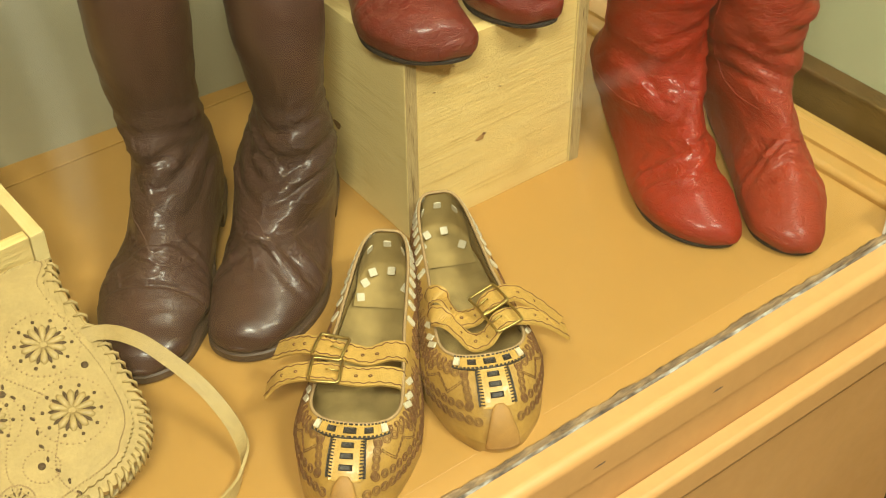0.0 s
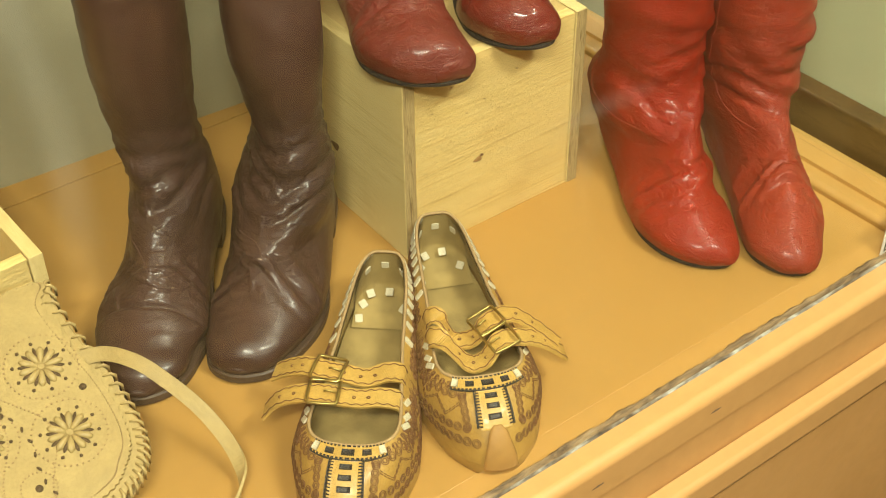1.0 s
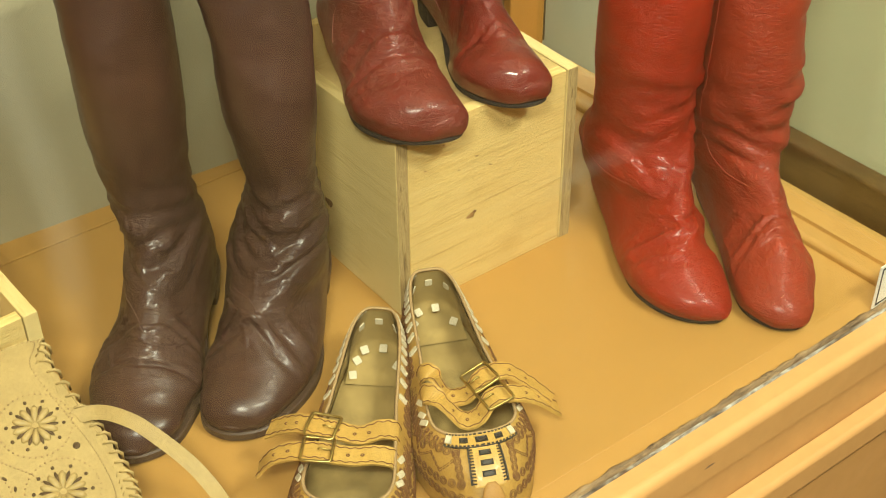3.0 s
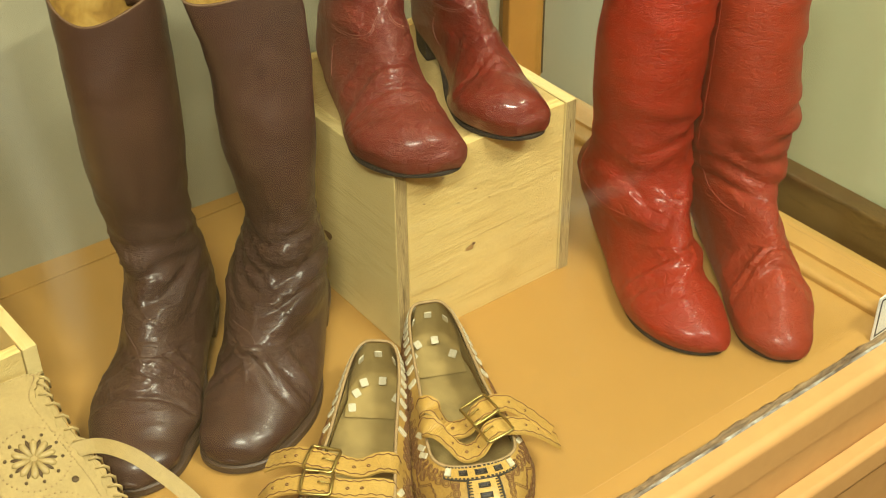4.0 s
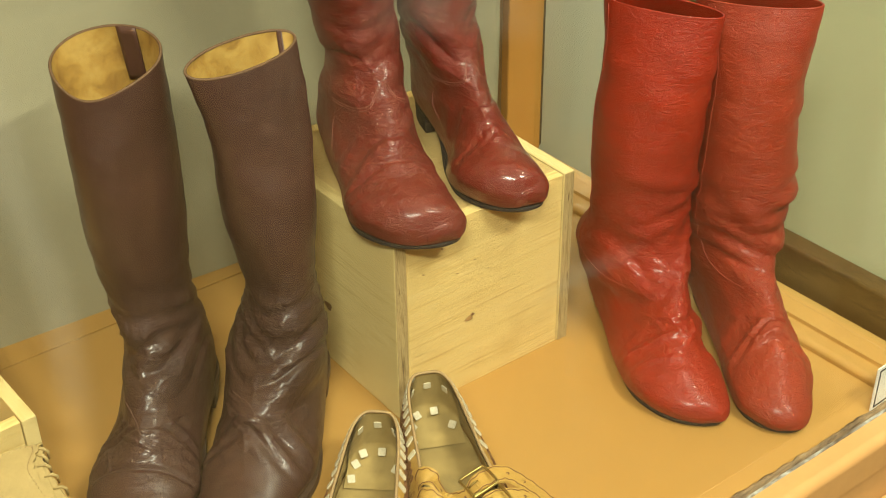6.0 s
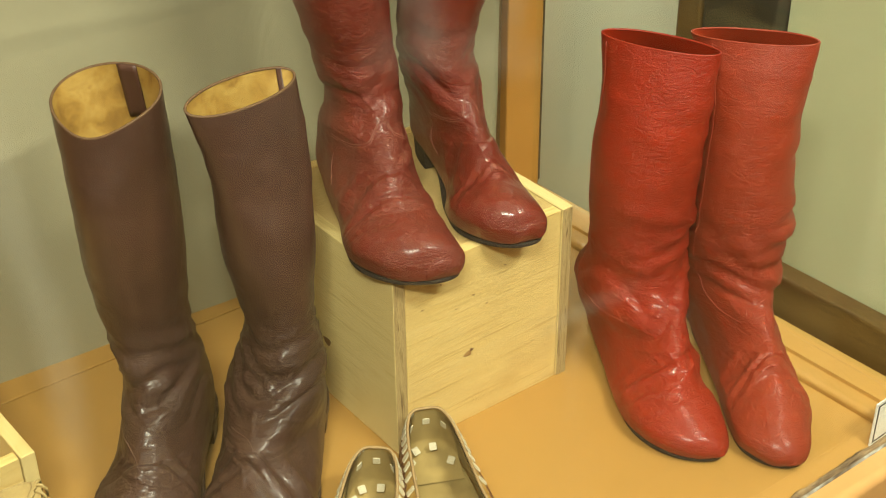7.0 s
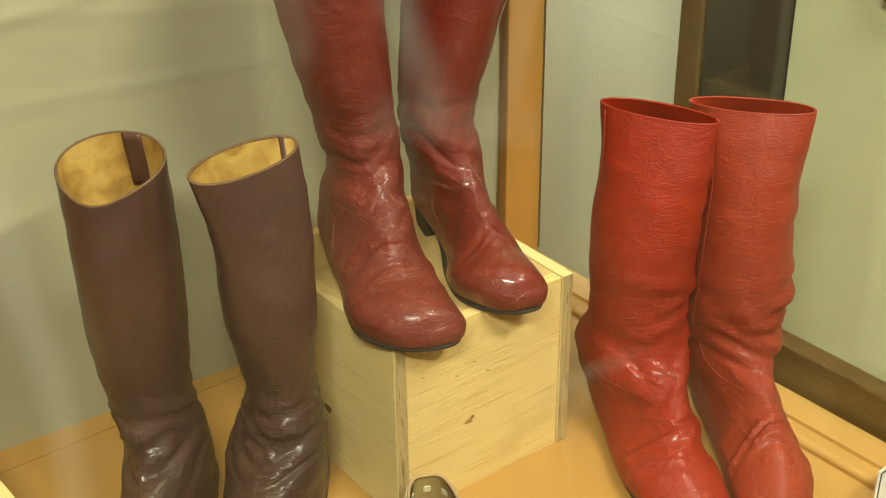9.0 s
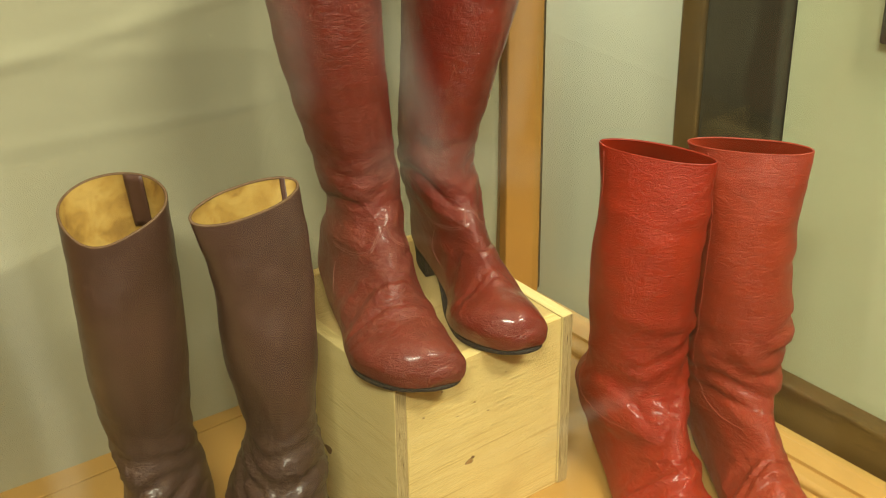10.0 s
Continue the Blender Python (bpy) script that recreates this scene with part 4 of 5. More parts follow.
def ribbon(points, width, across, thick=0.0022):
    """Strap along points; across: direction of its width."""
    P = spline([tuple(p) for p in points], 72)
    V = []
    for i, p in enumerate(P):
        d = Vector(P[min(i + 1, len(P) - 1)] - P[max(i - 1, 0)]).normalized()
        w = Vector(across(i / (len(P) - 1)) if callable(across) else across)
        w = (w - d * w.dot(d)).normalized()
        n = w.cross(d)
        p = Vector(p)
        for a, b in ((-1, -0.8), (-0.97, 1), (0.97, 1), (1, -0.8)):
            V.append(p + w * width / 2 * a + n * thick / 2 * b)
    F = grid_faces(len(P), 4)
    F += [(3, 2, 1, 0), tuple(4 * (len(P) - 1) + k for k in range(4))]
    return V, F, P


def border(points, across, width, side, wave=0.0007, lift=0.0013, n=120):
    """A wavy stitched line along one edge of a strap."""
    P = spline([tuple(p) for p in points], n)
    out = []
    for i, p in enumerate(P):
        d = Vector(P[min(i + 1, n - 1)] - P[max(i - 1, 0)]).normalized()
        w = Vector(across)
        w = (w - d * w.dot(d)).normalized()
        nn = w.cross(d)
        if nn.z < 0:
            nn = -nn
        out.append(Vector(p) + w * side * (width / 2 - 0.0024 + wave * math.sin(i * 0.9)) + nn * lift)
    return tube(out, 0.00045, 4)


STITCH_MESH = None


def lace(parent, p, u, v, n, size=(0.0065, 0.0042)):
    """One white lacing stitch, shared mesh."""
    global STITCH_MESH
    if STITCH_MESH is None:
        bm = block((-0.5, -0.5, -0.5), (0.5, 0.5, 0.5), 0.08, 1)
        STITCH_MESH = bpy.data.meshes.new("lace_stitch")
        bm.to_mesh(STITCH_MESH)
        bm.free()
        STITCH_MESH.materials.append(M_WHITE)
    ob = new("lace_stitch", STITCH_MESH)
    ob.parent = parent
    u = (u - n * u.dot(n)).normalized()
    w = n.cross(u)
    ob.matrix_basis = Matrix.Translation(p) @ Matrix((u, w, n)).transposed().to_4x4() @ Matrix.Diagonal((size[0], size[1], 0.0016, 1))
    return ob


def buckle(parent, centre, along, across, n, w, h):
    al, ac, nn = Vector(along).normalized(), Vector(across).normalized(), Vector(n).normalized()
    c = Vector(centre)
    pts = []
    for sx, sy in ((-1, -1), (1, -1), (1, 1), (-1, 1)):
        pts.append(c + al * sx * w / 2 + ac * sy * h / 2)
    loop = []
    for i in range(4):
        a, b = pts[i], pts[(i + 1) % 4]
        for t in (0.06, 0.3, 0.5, 0.7, 0.94):
            loop.append(a.lerp(b, t) + nn * 0.0012 * math.sin(math.pi * t) * (1 if i % 2 else 0))
    v, f = tube(loop, 0.0013, 6, True)
    b_ = raw("buckle", v, f, M_BRASS, parent, "square brass buckle")
    v, f = gather([tube([c - al * w * 0.5 + ac * o, c - al * w * 0.1 + ac * o + nn * 0.0022, c - al * w * 0.02 + ac * o + nn * 0.0012], 0.0008, 5) for o in (h * 0.02,)])
    raw("prong", v, f, M_BRASS, b_)
    return b_


def peasant_shoe(m, side, label, L, throat, wide, straps):
    """side: 1 where the straps are fixed on the left (+y) wall, -1 on the other. straps: the middle line of each strap."""
    root = thing("peasant_shoe", m, label, "shoe", "tooled leather shoes")
    S = ShoeShape(L, throat, wide)
    N, K = 128, 14
    V = [S.at(2 * math.pi * j / N, i / (K - 1)) for i in range(K) for j in range(N)]
    # small gathers beside the toe and a slack wall
    for i in range(K):
        for j in range(N):
            a = 2 * math.pi * j / N
            p, _, _, n = S.basis(a, i / (K - 1))
            v = i / (K - 1)
            pleat = math.exp(-((v - 0.88) / 0.13) ** 2) * (1 if 0.72 < abs(((a + math.pi) % (2 * math.pi)) - math.pi) < 1.5 else 0)
            V[i * N + j] = p + n * (0.0009 * pleat * math.cos(j * math.pi) + 0.0003 * lump(p, 40, 40, 40, 3.1 + side))
    raw("wall", V, grid_faces(K, N), M_TAN, root)
    # sole
    loop = [S.base(2 * math.pi * j / N) for j in range(N)]
    SV = [Vector((p.x, p.y * 0.98, 0.0)) for p in loop] + [Vector((p.x, p.y * 1.005, 0.002)) for p in loop] + [Vector((p.x, p.y, p.z + 0.001)) for p in loop]
    raw("sole", SV, grid_faces(3, N) + [tuple(range(N))[::-1]], M_TAN, root)
    # inside
    IV = []
    for i, v in enumerate((1.0, 0.8, 0.6, 0.4, 0.25, 0.16)):
        for j in range(N):
            p, _, _, n = S.basis(2 * math.pi * j / N, v)
            IV.append(p - n * 0.0024)
    raw("lining", IV, grid_faces(6, N, True, True), M_SUEDE, root)
    flo = [S.base(2 * math.pi * j / N) * 1.0 for j in range(N)]
    raw("insole", [Vector((p.x, p.y * 0.95, 0.0075)) for p in flo], [tuple(range(N))], M_SUEDE, root)
    rim = [(S.at(2 * math.pi * j / N, 1.0) + Vector((0, 0, 0.0003))) for j in range(N)]
    v, f = tube(rim, 0.0014, 6, True)
    raw("rim_binding", v, f, M_EDGE, root, "pale raw leather rim")
    # heel patch inside
    hp = []
    for i in range(7):
        for j in range(9):
            a = math.pi + (j - 4) * 0.17
            p, _, _, n = S.basis(a, 0.92 - 0.7 * i / 6)
            hp.append(p - n * 0.0040)
    for j in range(9):
        q = hp[6 * 9 + j]
        hp.append(Vector((0.048, q.y * 1.05, 0.0095)))
    raw("heel_patch", hp, grid_faces(8, 9, False, True), M_SUEDE, root)
    for da, v in ((-0.42, 0.72), (0.0, 0.75), (0.42, 0.72)):
        p, u, w, n = S.basis(math.pi + da, v)
        lace(root, p - n * 0.0045, u, w, n, (0.0062, 0.0064))
    for x, y, z, tw in ((0.018, -0.0115, 0.021, 0.5), (0.016, 0.004, 0.022, 0.0), (0.026, -0.017, 0.016, 0.8), (0.040, -0.019, 0.0125, 0.2), (0.030, 0.017, 0.016, -0.6)):
        lace(root, Vector((x, y, z)), Vector((-math.sin(tw), math.cos(tw), 0)), None, Vector((0.5, -0.3 * y / 0.02, 0.8)).normalized(), (0.0064, 0.0068))
    # lacing along both walls
    for sg in (1, -1):
        for k in range(15):
            a = sg * (1.28 + k * 0.118)
            p, u, w, n = S.basis(a, 0.875)
            lace(root, p + n * 0.0008, (u * 0.55 + w * sg * -0.8), w, n, (0.0092, 0.0046))
    # T-shaped band on the toe
    v, f = patch(S, -0.66, 0.66, 0.80, 0.985, 0.0002, 0.0010, 18, 5)
    band = raw("toe_band", v, f, M_STRAP, root, "pale band with black and white squares")
    v, f = patch(S, -0.21, 0.21, 0.34, 0.80, 0.0002, 0.0010, 6, 14)
    bar = raw("toe_bar", v, f, M_STRAP, root, "pale bar with black squares")
    for c in (-0.30, 0.0, 0.30):
        v, f = patch(S, c - 0.085, c + 0.085, 0.855, 0.935, 0.0006, 0.0009, 3, 3)
        raw("black_square", v, f, M_INK, band)
    for c in (-0.60, 0.60):
        v, f = patch(S, c - 0.065, c + 0.065, 0.835, 0.955, 0.0008, 0.0012, 3, 3)
        raw("white_square", v, f, M_WHITE, band)
    for c in (0.72, 0.60, 0.48):
        v, f = patch(S, -0.075, 0.075, c - 0.034, c + 0.030, 0.0006, 0.0009, 3, 3)
        raw("black_square", v, f, M_INK, bar)
    ch = []
    for k in range(19):
        a = -0.66 + 1.32 * k / 18
        ch.append(patch(S, a - 0.024, a + 0.024, 0.965, 1.0, 0.0004, 0.0010, 1, 1))
        ch.append(patch(S, a - 0.022, a + 0.022, 0.80, 0.828, 0.0004, 0.0010, 1, 1))
    ch.append(patch(S, -0.68, 0.68, 0.788, 0.804, 0.0002, 0.0014, 18, 1))
    for k in range(12):
        v0 = 0.37 + 0.42 * k / 12
        for sg in (-1, 1):
            ch.append(patch(S, sg * 0.17, sg * 0.245, v0, v0 + 0.015, 0.0004, 0.0010, 1, 1))
    for sg in (-1, 1):
        ch.append(patch(S, sg * 0.235, sg * 0.262, 0.36, 0.79, 0.0002, 0.0013, 1, 10))
    v, f = gather(ch)
    tagged(raw("edging", v, f, M_INK, root, "black whip-stitched edging"), kind="stuff")
    # stamped circles and dotted diamonds
    ch = []

    def ring(a, v, r):
        p, u, w, n = S.basis(a, v)
        w = n.cross(u)
        for q in (r * 1.15, r * 0.62):
            ch.append(tube([p + u * q * math.cos(t * math.pi / 6) + w * q * math.sin(t * math.pi / 6) + n * 0.0003 for t in range(12)], 0.00044, 4, True))

    def line(v, sg, gap, a0=0.25, a1=2.75):
        """Even steps along the wall at share v, from the bar of the T backwards."""
        out, last = [], None
        for k in range(900):
            a = sg * (a0 + (a1 - a0) * k / 900)
            p = S.at(a, v)
            if abs(p.y) < 0.0125 and p.x > L * 0.7:
                continue
            if last is None or (p - last).length >= gap:
                out.append(a)
                last = p
        return out

    def dots(a0, v0, a1, v1):
        """A slanted run of short double dashes."""
        for q in (0.1, 0.37, 0.63, 0.9):
            for o in (-0.016, 0.016):
                ends = []
                for e in (q - 0.09, q + 0.09):
                    p, _, _, n = S.basis(a0 + (a1 - a0) * e, v0 + (v1 - v0) * e + o)
                    ends.append(p + n * 0.0003)
                ch.append(tube(ends, 0.00044, 4))

    for sg in (-1, 1):
        # rings round the toe, beside the bar and under the band
        for a in line(0.20, sg, 0.0078, 0.30, 1.75):
            ring(a, 0.20, 0.0029)
        for k in range(5):
            ring(sg * (0.40 + 0.015 * k), 0.36 + 0.088 * k, 0.0025)
        for a in line(0.74, sg, 0.0072, 0.46, 1.75):
            ring(a, 0.74, 0.0027)
        for a in line(0.34, sg, 0.0078, 0.42, 1.75):
            ring(a, 0.34, 0.0027)
        for a in line(0.62, sg, 0.0078, 1.05, 1.75):
            ring(a, 0.62, 0.0027)
        for a in line(0.86, sg, 0.0060, 0.74, 1.45):
            ring(a, 0.86, 0.0019)
        # stepped zigzag in the field between
        at_ = line(0.47, sg, 0.0125, 0.52, 1.75)
        for k in range(len(at_) - 1):
            lo, hi = (0.44, 0.62) if k % 2 else (0.62, 0.44)
            dots(at_[k], lo, at_[k + 1], hi)
        # rear wall: rings under the lacing and a net of dashes
        for a in line(0.70, sg, 0.0070, 1.80, 2.75):
            ring(a, 0.70, 0.0026)
        at_ = line(0.50, sg, 0.0062, 1.80, 2.70)
        for k in range(len(at_) - 1):
            dots(at_[k], 0.40, at_[k + 1], 0.58)
            dots(at_[k], 0.58, at_[k + 1], 0.40)
    v, f = gather(ch)
    tagged(raw("tooling", v, f, M_STAMP, root, "burnt stamped rings and dots"), kind="stuff")
    # beaked toe
    path = spline([(L * 0.992, 0, 0.008), (L * 0.988, 0, 0.018), (L * 0.974, 0, 0.0275), (L * 0.954, 0, 0.0350), (L * 0.938, 0, 0.0395)], 22)
    wid = np.interp(np.linspace(0, 1, 22), [0, 0.3, 0.55, 0.8, 1], [0.0135, 0.0120, 0.0092, 0.0066, 0.0030])
    BV = []
    for i, p in enumerate(path):
        d = Vector(path[min(i + 1, 21)] - path[max(i - 1, 0)]).normalized()
        n = Vector((0, 1, 0)).cross(d) * -1
        for k in range(16):
            t = 2 * math.pi * k / 16
            BV.append(Vector(p) + Vector((0, 1, 0)) * wid[i] * math.cos(t) + n * wid[i] * 0.34 * math.sin(t))
    raw("beak", BV, grid_faces(22, 16) + [tuple(range(16))[::-1], tuple(21 * 16 + k for k in range(16))], M_BEAK, root, "smooth curled leather toe tip")
    # two straps with buckles
    for pts in straps:
        v, f, P = ribbon(pts, 0.0185, (1, 0, 0))
        st = raw("strap", v, f, M_STRAP, root, "tan strap with wavy stitching", smooth=False)
        v, f = gather([border(pts, (1, 0, 0), 0.0185, sg) for sg in (-1, 1)])
        raw("stitching", v, f, M_STITCH, st)
        for s_ in (0.33, 0.42, 0.52, 0.78, 0.86):
            q = P[int(s_ * (len(P) - 1))]
            v, f = tube([Vector(q) + Vector((0.0011 * math.cos(t), 0.0011 * math.sin(t), 0.0011)) for t in np.linspace(0, 5.6, 8)], 0.0006, 4, True)
            raw("eyelet", v, f, M_STITCH, st)
        c = Vector(pts[5])
        d = (Vector(pts[6]) - Vector(pts[4])).normalized()
        w = (Vector((1, 0, 0)) - d * d.x).normalized()
        n = d.cross(w)
        n = n if n.z > 0 else -n
        buckle(root, c + n * 0.0022, d, w, n, 0.0225, 0.0235)
    return root


peasant_shoe(pose(-0.0475, -0.0255, 0, 0, 0, -134.3), 1, "tan tooled leather shoe with two buckled straps", 0.268, 0.212, 0.96,
             ([(0.1367, 0.0310, 0.032), (0.1367, 0.0300, 0.048), (0.1431, 0.0187, 0.056), (0.1505, 0.0043, 0.0565), (0.1507, -0.0117, 0.06), (0.1506, -0.0237, 0.062), (0.1453, -0.0415, 0.06), (0.1396, -0.0552, 0.052), (0.1360, -0.0691, 0.042)],
              [(0.1648, 0.0327, 0.032), (0.1647, 0.0307, 0.048), (0.1691, 0.0175, 0.056), (0.1724, 0.0023, 0.057), (0.1742, -0.0128, 0.06), (0.1742, -0.0238, 0.062), (0.1738, -0.0428, 0.06), (0.1730, -0.0588, 0.052), (0.1735, -0.0698, 0.038)]))
peasant_shoe(pose(0.0145, -0.011, 0, 0, 0, -117.3), -1, "tan tooled leather shoe with sagging buckled straps", 0.253, 0.197, 0.985,
             ([(0.1248, -0.0312, 0.034), (0.1258, -0.0302, 0.05), (0.1345, -0.0228, 0.056), (0.1491, -0.0132, 0.047), (0.1546, -0.0000, 0.05), (0.1506, 0.0118, 0.06), (0.1433, 0.0326, 0.059), (0.1516, 0.0499, 0.051), (0.1640, 0.0664, 0.04)],
              [(0.1469, -0.0334, 0.034), (0.1479, -0.0323, 0.05), (0.1596, -0.0238, 0.055), (0.1760, -0.0082, 0.046), (0.1795, 0.0040, 0.05), (0.1714, 0.0177, 0.06), (0.1675, 0.0405, 0.055), (0.1674, 0.0555, 0.046), (0.1673, 0.0705, 0.032)]))

# ---- cream bag ----
BAG_A = -math.atan2(0.075, 0.216)
bag = thing("shoulder_bag", pose(0, 0.096, 0.104, -math.degrees(BAG_A), 0, 0), "cream tooled leather shoulder bag leaning on a plywood box", "bag")


def bag_outline(grow, n=70):
    """Right-hand and lower edge of the bag in its own plane, x across and y towards its top."""
    P = spline([(-0.62, -0.018), (-0.40, -0.022), (-0.3045 + grow * 0.3, -0.024), (-0.302 + grow, -0.045), (-0.2995 + grow, -0.09), (-0.2965 + grow, -0.125),
                (-0.2985 + grow, -0.158), (-0.3045 + grow, -0.183 - grow * 0.5), (-0.3185 + grow * 0.7, -0.2005 - grow), (-0.340, -0.2105 - grow), (-0.37, -0.216 - grow), (-0.42, -0.219 - grow), (-0.62, -0.221 - grow)], n)
    return P


def bag_layer(name, grow, z0, z1, scallop, mat, label=""):
    P = bag_outline(grow, 220)
    loop = []
    for i, p in enumerate(P):
        a, b = P[max(i - 1, 0)], P[min(i + 1, 219)]
        d = Vector((b[0] - a[0], b[1] - a[1])).normalized()
        nn = Vector((d.y, -d.x)) * -1
        sc = scallop * abs(math.sin(i * 0.75)) if p[0] > -0.44 else 0
        loop.append((p[0] + nn.x * sc, p[1] + nn.y * sc))
    k = len(loop)
    V = []
    for z, sh in ((z0, 1), (z1 - 0.0006, 1), (z1, 0.9985)):
        for x, y in loop:
            V.append((-0.42 + (x + 0.42) * sh, -0.12 + (y + 0.12) * sh, z + 0.0012 * noise.noise(Vector((x * 30, y * 30, z0 * 90)))))
    F = grid_faces(3, k) + [tuple(2 * k + i for i in range(k)), tuple(range(k))[::-1]]
    bm = bmesh.new()
    vs = [bm.verts.new(p) for p in V]
    for q in F:
        bm.faces.new([vs[i] for i in q])
    bmesh.ops.recalc_face_normals(bm, faces=bm.faces[:])
    return part(name, bm, mat, bag, label)


bag_layer("back_panel", 0.0, -0.026, -0.0225, 0.0, M_CREAM)
bag_layer("body_panel", -0.0015, -0.010, -0.0035, 0.0016, M_CREAM)
flap = bag_layer("flap", -0.0105, -0.0025, 0.0, 0.0018, M_CREAM, "cream flap with punched rosettes")
# laced edge between the layers
P = bag_outline(-0.0005, 90)
ch = []
for i in range(0, 90, 2):
    if P[i][0] < -0.45:
        continue
    a, b = P[max(i - 1, 0)], P[min(i + 1, 89)]
    d = Vector((b[0] - a[0], b[1] - a[1], 0)).normalized()
    w = Vector((d.y, -d.x, 0))
    c = Vector((P[i][0], P[i][1], -0.0035))
    ch.append(tube([c + w * 0.0055 - d * 0.002 + Vector((0, 0, 0.0002)), c + Vector((0, 0, 0.0018)), c - w * 0.003 + d * 0.002 + Vector((0, 0, -0.001)), c - w * 0.004 + d * 0.003 + Vector((0, 0, -0.010))], [0.0009, 0.0014, 0.0014, 0.0010], 6))
v, f = gather(ch)
tagged(raw("edge_lacing", v, f, M_CREAM, bag, "cream leather lacing round the edge"), kind="stuff")
P = bag_outline(-0.0145, 150)
ch = []
for i in range(150):
    if P[i][0] < -0.45:
        continue
    c = Vector((P[i][0], P[i][1], 0.0006))
    ch.append(tube([c - Vector((0.0004, 0.0006, 0)), c + Vector((0.0004, 0.0006, 0))], 0.0004, 4))


def disc(x, y, r, z=0.0008, n=12, sx=1.0, turn=0.0):
    c, s = math.cos(turn), math.sin(turn)
    pts = [(math.cos(2 * math.pi * k / n) * r * sx, math.sin(2 * math.pi * k / n) * r) for k in range(n)]
    V = [(x + p * c - q * s, y + p * s + q * c, z) for p, q in pts] + [(x + p * c - q * s, y + p * s + q * c, z - 0.0016) for p, q in pts]
    return V, grid_faces(2, n, True, True) + [tuple(range(n))]


def rosette(x, y, r):
    hole, dot, petal = [], [], []
    for k in range(10):
        t = 2 * math.pi * k / 10 + 0.2
        hole.append(disc(x + math.cos(t) * r * 0.46, y + math.sin(t) * r * 0.46, r * 0.17, sx=0.30, turn=t - math.pi / 2))
        hole.append(disc(x + math.cos(t) * r * 0.77, y + math.sin(t) * r * 0.77, r * 0.05))
        t += math.pi / 10
        petal.append(tube([Vector((x + math.cos(t) * r * q, y + math.sin(t) * r * q, 0.0002)) for q in (0.10, 0.3, 0.5, 0.62)], [r * 0.05, r * 0.10, r * 0.12, r * 0.04], 6))
    for k in range(40):
        t = 2 * math.pi * k / 40
        dot.append(disc(x + math.cos(t) * r, y + math.sin(t) * r, 0.00075, 0.0006, 6))
    v, f = gather(petal)
    ros = raw("rosette", v, f, M_CREAM, flap)
    v, f = gather(hole)
    raw("punched_hole", v, f, M_HOLE, ros)
    v, f = gather(dot)
    tagged(raw("dotted_ring", v, f, M_STAMP_PALE, ros), kind="stuff")


M_STAMP_PALE = plain("pressed_cream_dots", (0.36, 0.24, 0.11), 0.7)
v, f = gather(ch)
tagged(raw("stitching", v, f, M_STAMP_PALE, flap), kind="stuff")
for x, y, r in ((-0.337, -0.0905, 0.0265), (-0.3455, -0.148, 0.0265), (-0.402, -0.125, 0.0265), (-0.455, -0.10, 0.0265), (-0.41, -0.19, 0.012)):
    rosette(x, y, r)
ch = [disc(x, y, 0.0028) for x, y in ((-0.320, -0.1205), (-0.384, -0.1755), (-0.381, -0.112))]
for k in range(12):
    y = -0.085 - k * 0.011
    ch += [disc(-0.375 - 0.003 * math.sin(k), y, 0.0022, sx=0.45, turn=0.5 if k % 2 else -0.4)]
v, f = gather(ch)
raw("punched_hole", v, f, M_HOLE, flap)
ch = []
for k in range(26):
    t = 2 * math.pi * k / 26
    ch.append(disc(-0.384 + math.cos(t) * 0.0125, -0.1755 + math.sin(t) * 0.0125, 0.0007, 0.0006, 6))
for k in range(60):
    q = k / 59
    ch.append(disc(-0.366 - 0.012 * math.sin(q * 9), -0.06 - 0.15 * q, 0.0007, 0.0006, 6))
    ch.append(disc(-0.395 - 0.012 * math.sin(q * 9 + 1), -0.06 - 0.15 * q, 0.0007, 0.0006, 6))
v, f = gather(ch)
tagged(raw("dotted_line", v, f, M_STAMP_PALE, flap), kind="stuff")
# shoulder strap, in the bag's own frame
to_bag = bag.matrix_world.inverted()
PTS = [(-0.330, 0.012, 0.062), (-0.2985, -0.0026, 0.073), (-0.2816, -0.0278, 0.075), (-0.269, -0.0517, 0.064), (-0.2575, -0.077, 0.047), (-0.2515, -0.1019, 0.027), (-0.2543, -0.1205, 0.014), (-0.2687, -0.1366, 0.0085), (-0.2857, -0.146, 0.007), (-0.33, -0.16, 0.007)]
v, f, P = ribbon(PTS, 0.0112, lambda t: Vector((0.55, 0.35, 0.75)), 0.0024)
v = [to_bag @ Vector(p) for p in v]
sling = raw("shoulder_strap", v, f, M_CREAM, bag, "narrow cream leather strap", smooth=False)

# ---- details on the boots ----
THREADS = {"brown": plain("brown_seam_thread", (0.10, 0.05, 0.035), 0.6), "maroon": plain("pale_seam_thread", (0.26, 0.09, 0.06), 0.6), "red": plain("red_seam_thread", (0.36, 0.05, 0.025), 0.5)}

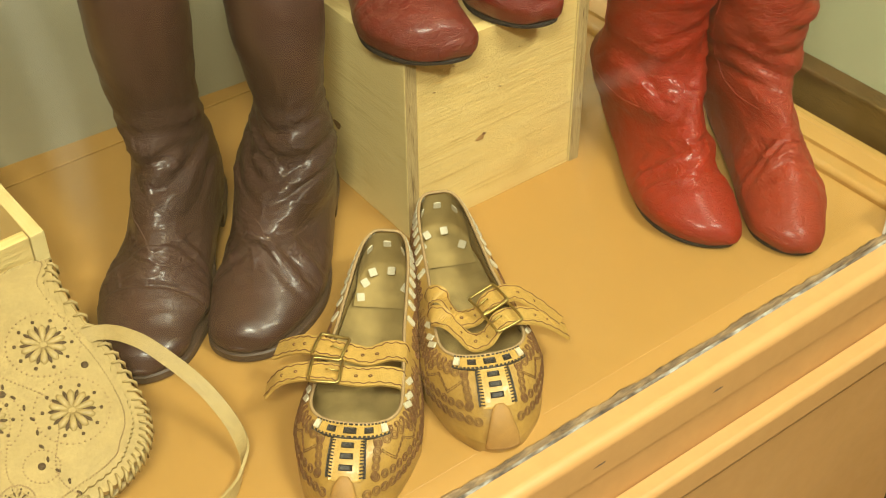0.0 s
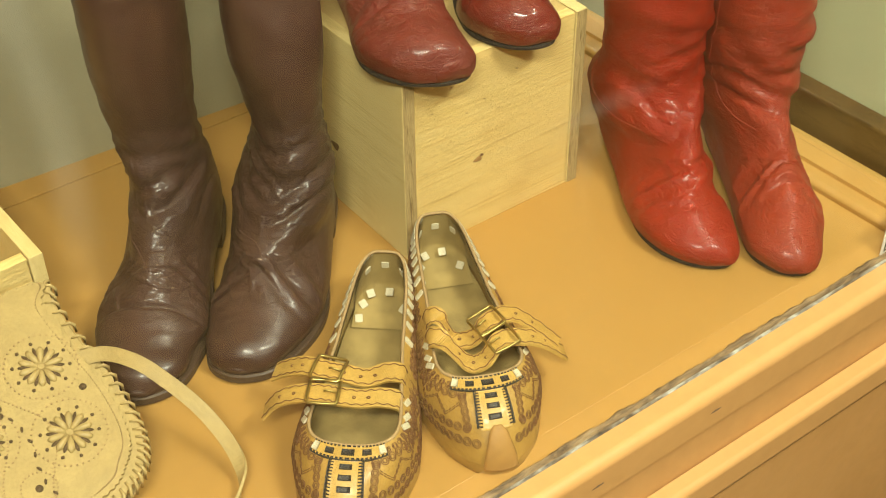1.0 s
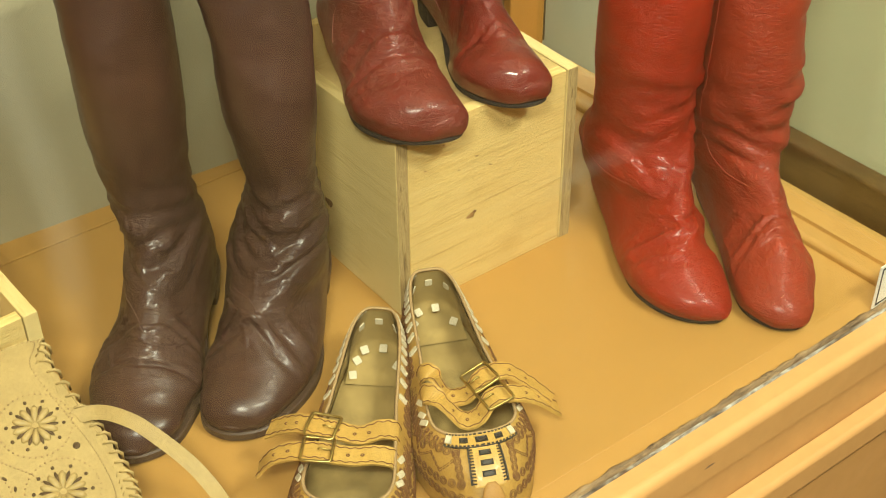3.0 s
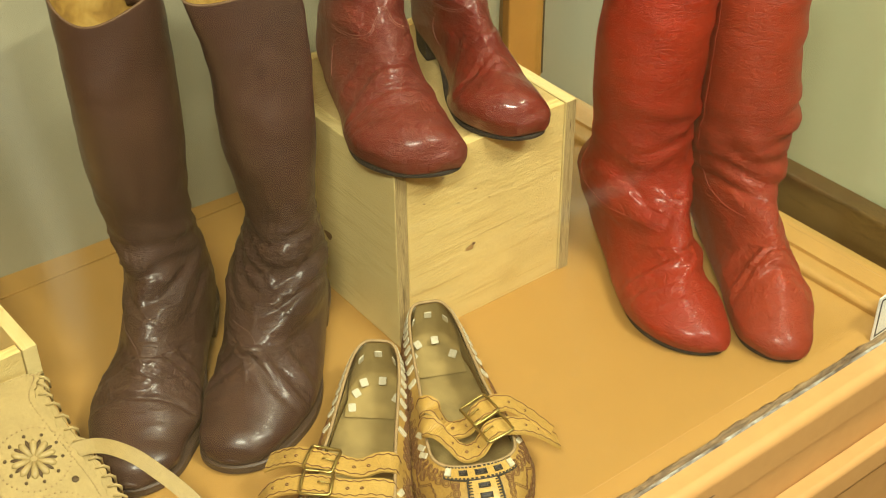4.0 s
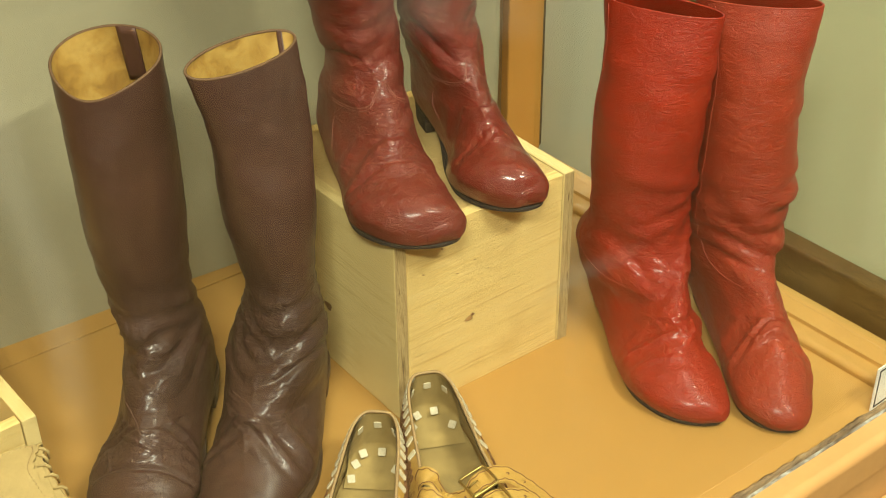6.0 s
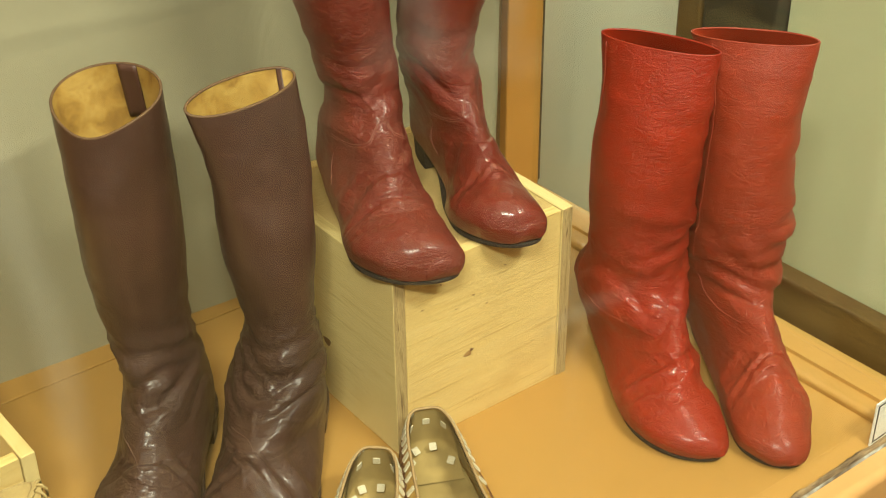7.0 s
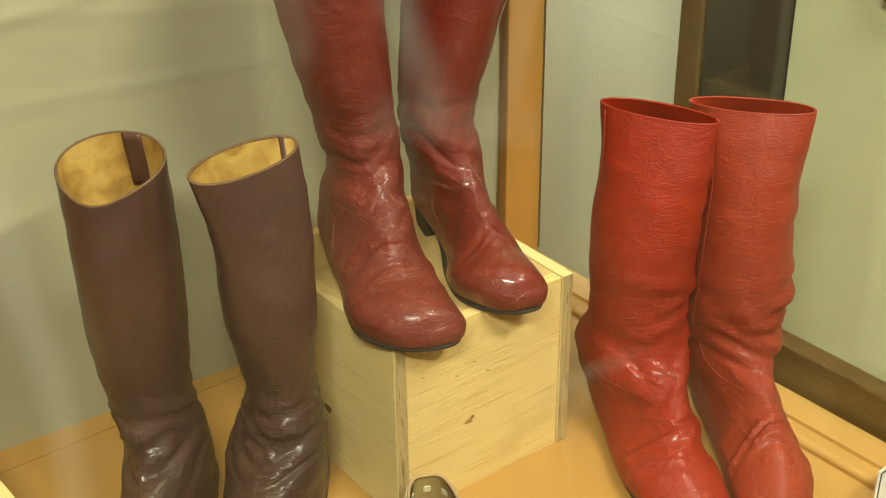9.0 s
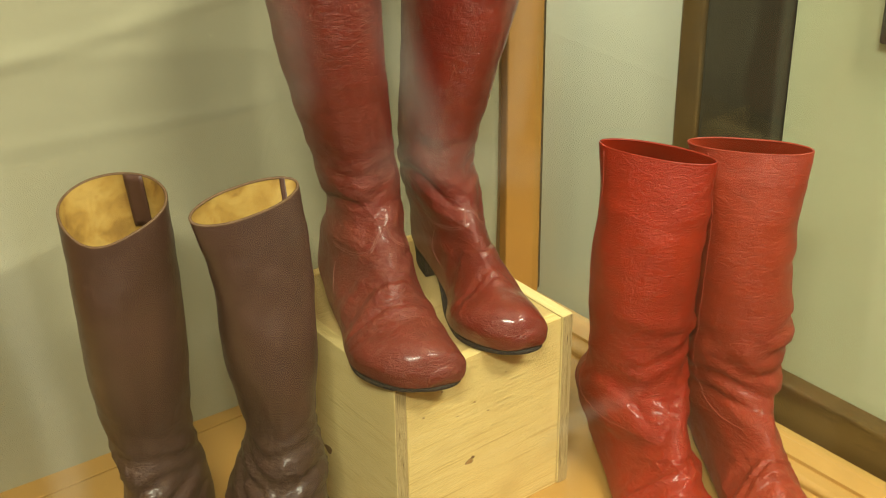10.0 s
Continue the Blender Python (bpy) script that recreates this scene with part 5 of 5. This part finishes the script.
seam(b1, g1, [(0.40, -62), (0.42, -30), (0.46, -14), (0.50, -6), (0.53, 4), (0.54, 25), (0.53, 50)], 0.0005, THREADS["brown"])
seam(b2, g2, [(0.43, -40), (0.44, -15), (0.48, 0), (0.52, 8), (0.53, 30), (0.52, 60)], 0.0005, THREADS["brown"])
for root_, grid_ in ((m1, g5), (m2, g6)):
    seam(root_, grid_, [(0.37, -75), (0.385, -45), (0.37, -22), (0.33, -8), (0.305, 2), (0.33, 14), (0.36, 24), (0.385, 45), (0.37, 75)], 0.00035, THREADS["maroon"])
    seam(root_, grid_, [(0.378, -75), (0.394, -45), (0.379, -22), (0.339, -8), (0.313, 2), (0.339, 14), (0.369, 24), (0.394, 45), (0.378, 75)], 0.0003, THREADS["maroon"])
    seam(root_, grid_, [(0.385, -60), (0.43, -78), (0.50, -88), (0.55, -96)], 0.0003, THREADS["maroon"])
    seam(root_, grid_, [(0.0, 88), (0.12, 88), (0.25, 90), (0.36, 90)], 0.0007, THREADS["maroon"])
for root_, grid_, ang in ((r1, g3, -150), (r2, g4, -130)):
    seam(root_, grid_, [(0.005, ang), (0.12, ang + 6), (0.24, ang + 20), (0.34, ang + 55), (0.38, ang + 90)], 0.0005, THREADS["red"])

# pull tabs inside the brown boots


def pull_tab(root, grid, ang, w, depth):
    rows, sides = grid.shape[:2]
    V = []
    for k in range(9):
        i = int(k / 8 * depth)
        for q in range(5):
            j = int(round(ang / 360 * sides + (q - 2) * w)) % sides
            c = Vector(grid[i].mean(axis=0))
            p = Vector(grid[i, j])
            V.append(p + (c - p).normalized() * 0.0042 + Vector((0, 0, 0.0012 if k == 0 else 0)))
    F = grid_faces(9, 5, False)
    ob = raw("pull_tab", V, F, M_TAB, root, "dark brown leather pull tab")
    sd = ob.modifiers.new("thick", "SOLIDIFY")
    sd.thickness = 0.0016
    j = int(ang / 360 * sides)
    pts = [Vector(grid[i, j]) + (Vector(grid[i].mean(axis=0)) - Vector(grid[i, j])).normalized() * 0.0036 for i in range(int(depth), int(depth * 3.2), 2)]
    v, f = tube(pts, 0.0006, 5)
    raw("back_seam", v, f, M_STITCH, root)


pull_tab(b1, g1, 180, 2.0, 8)
pull_tab(b2, g2, 118, 0.9, 7)

# ---- white card at the pane ----
card = thing("label_card", pose(0.3195, -0.259, 0.003, 0, 0, 0), "white card with a black border beside the pane", "label")
part("card", block((0, 0, 0), (0.09, 0.0012, 0.047)), M_CARD, card)
for lo, hi in (((0.003, -0.0006, 0.003), (0.0042, -0.0001, 0.044)), ((0.003, -0.0006, 0.0428), (0.087, -0.0001, 0.044)), ((0.003, -0.0006, 0.003), (0.087, -0.0001, 0.0042))):
    part("border_line", block(lo, hi), M_INK, card)
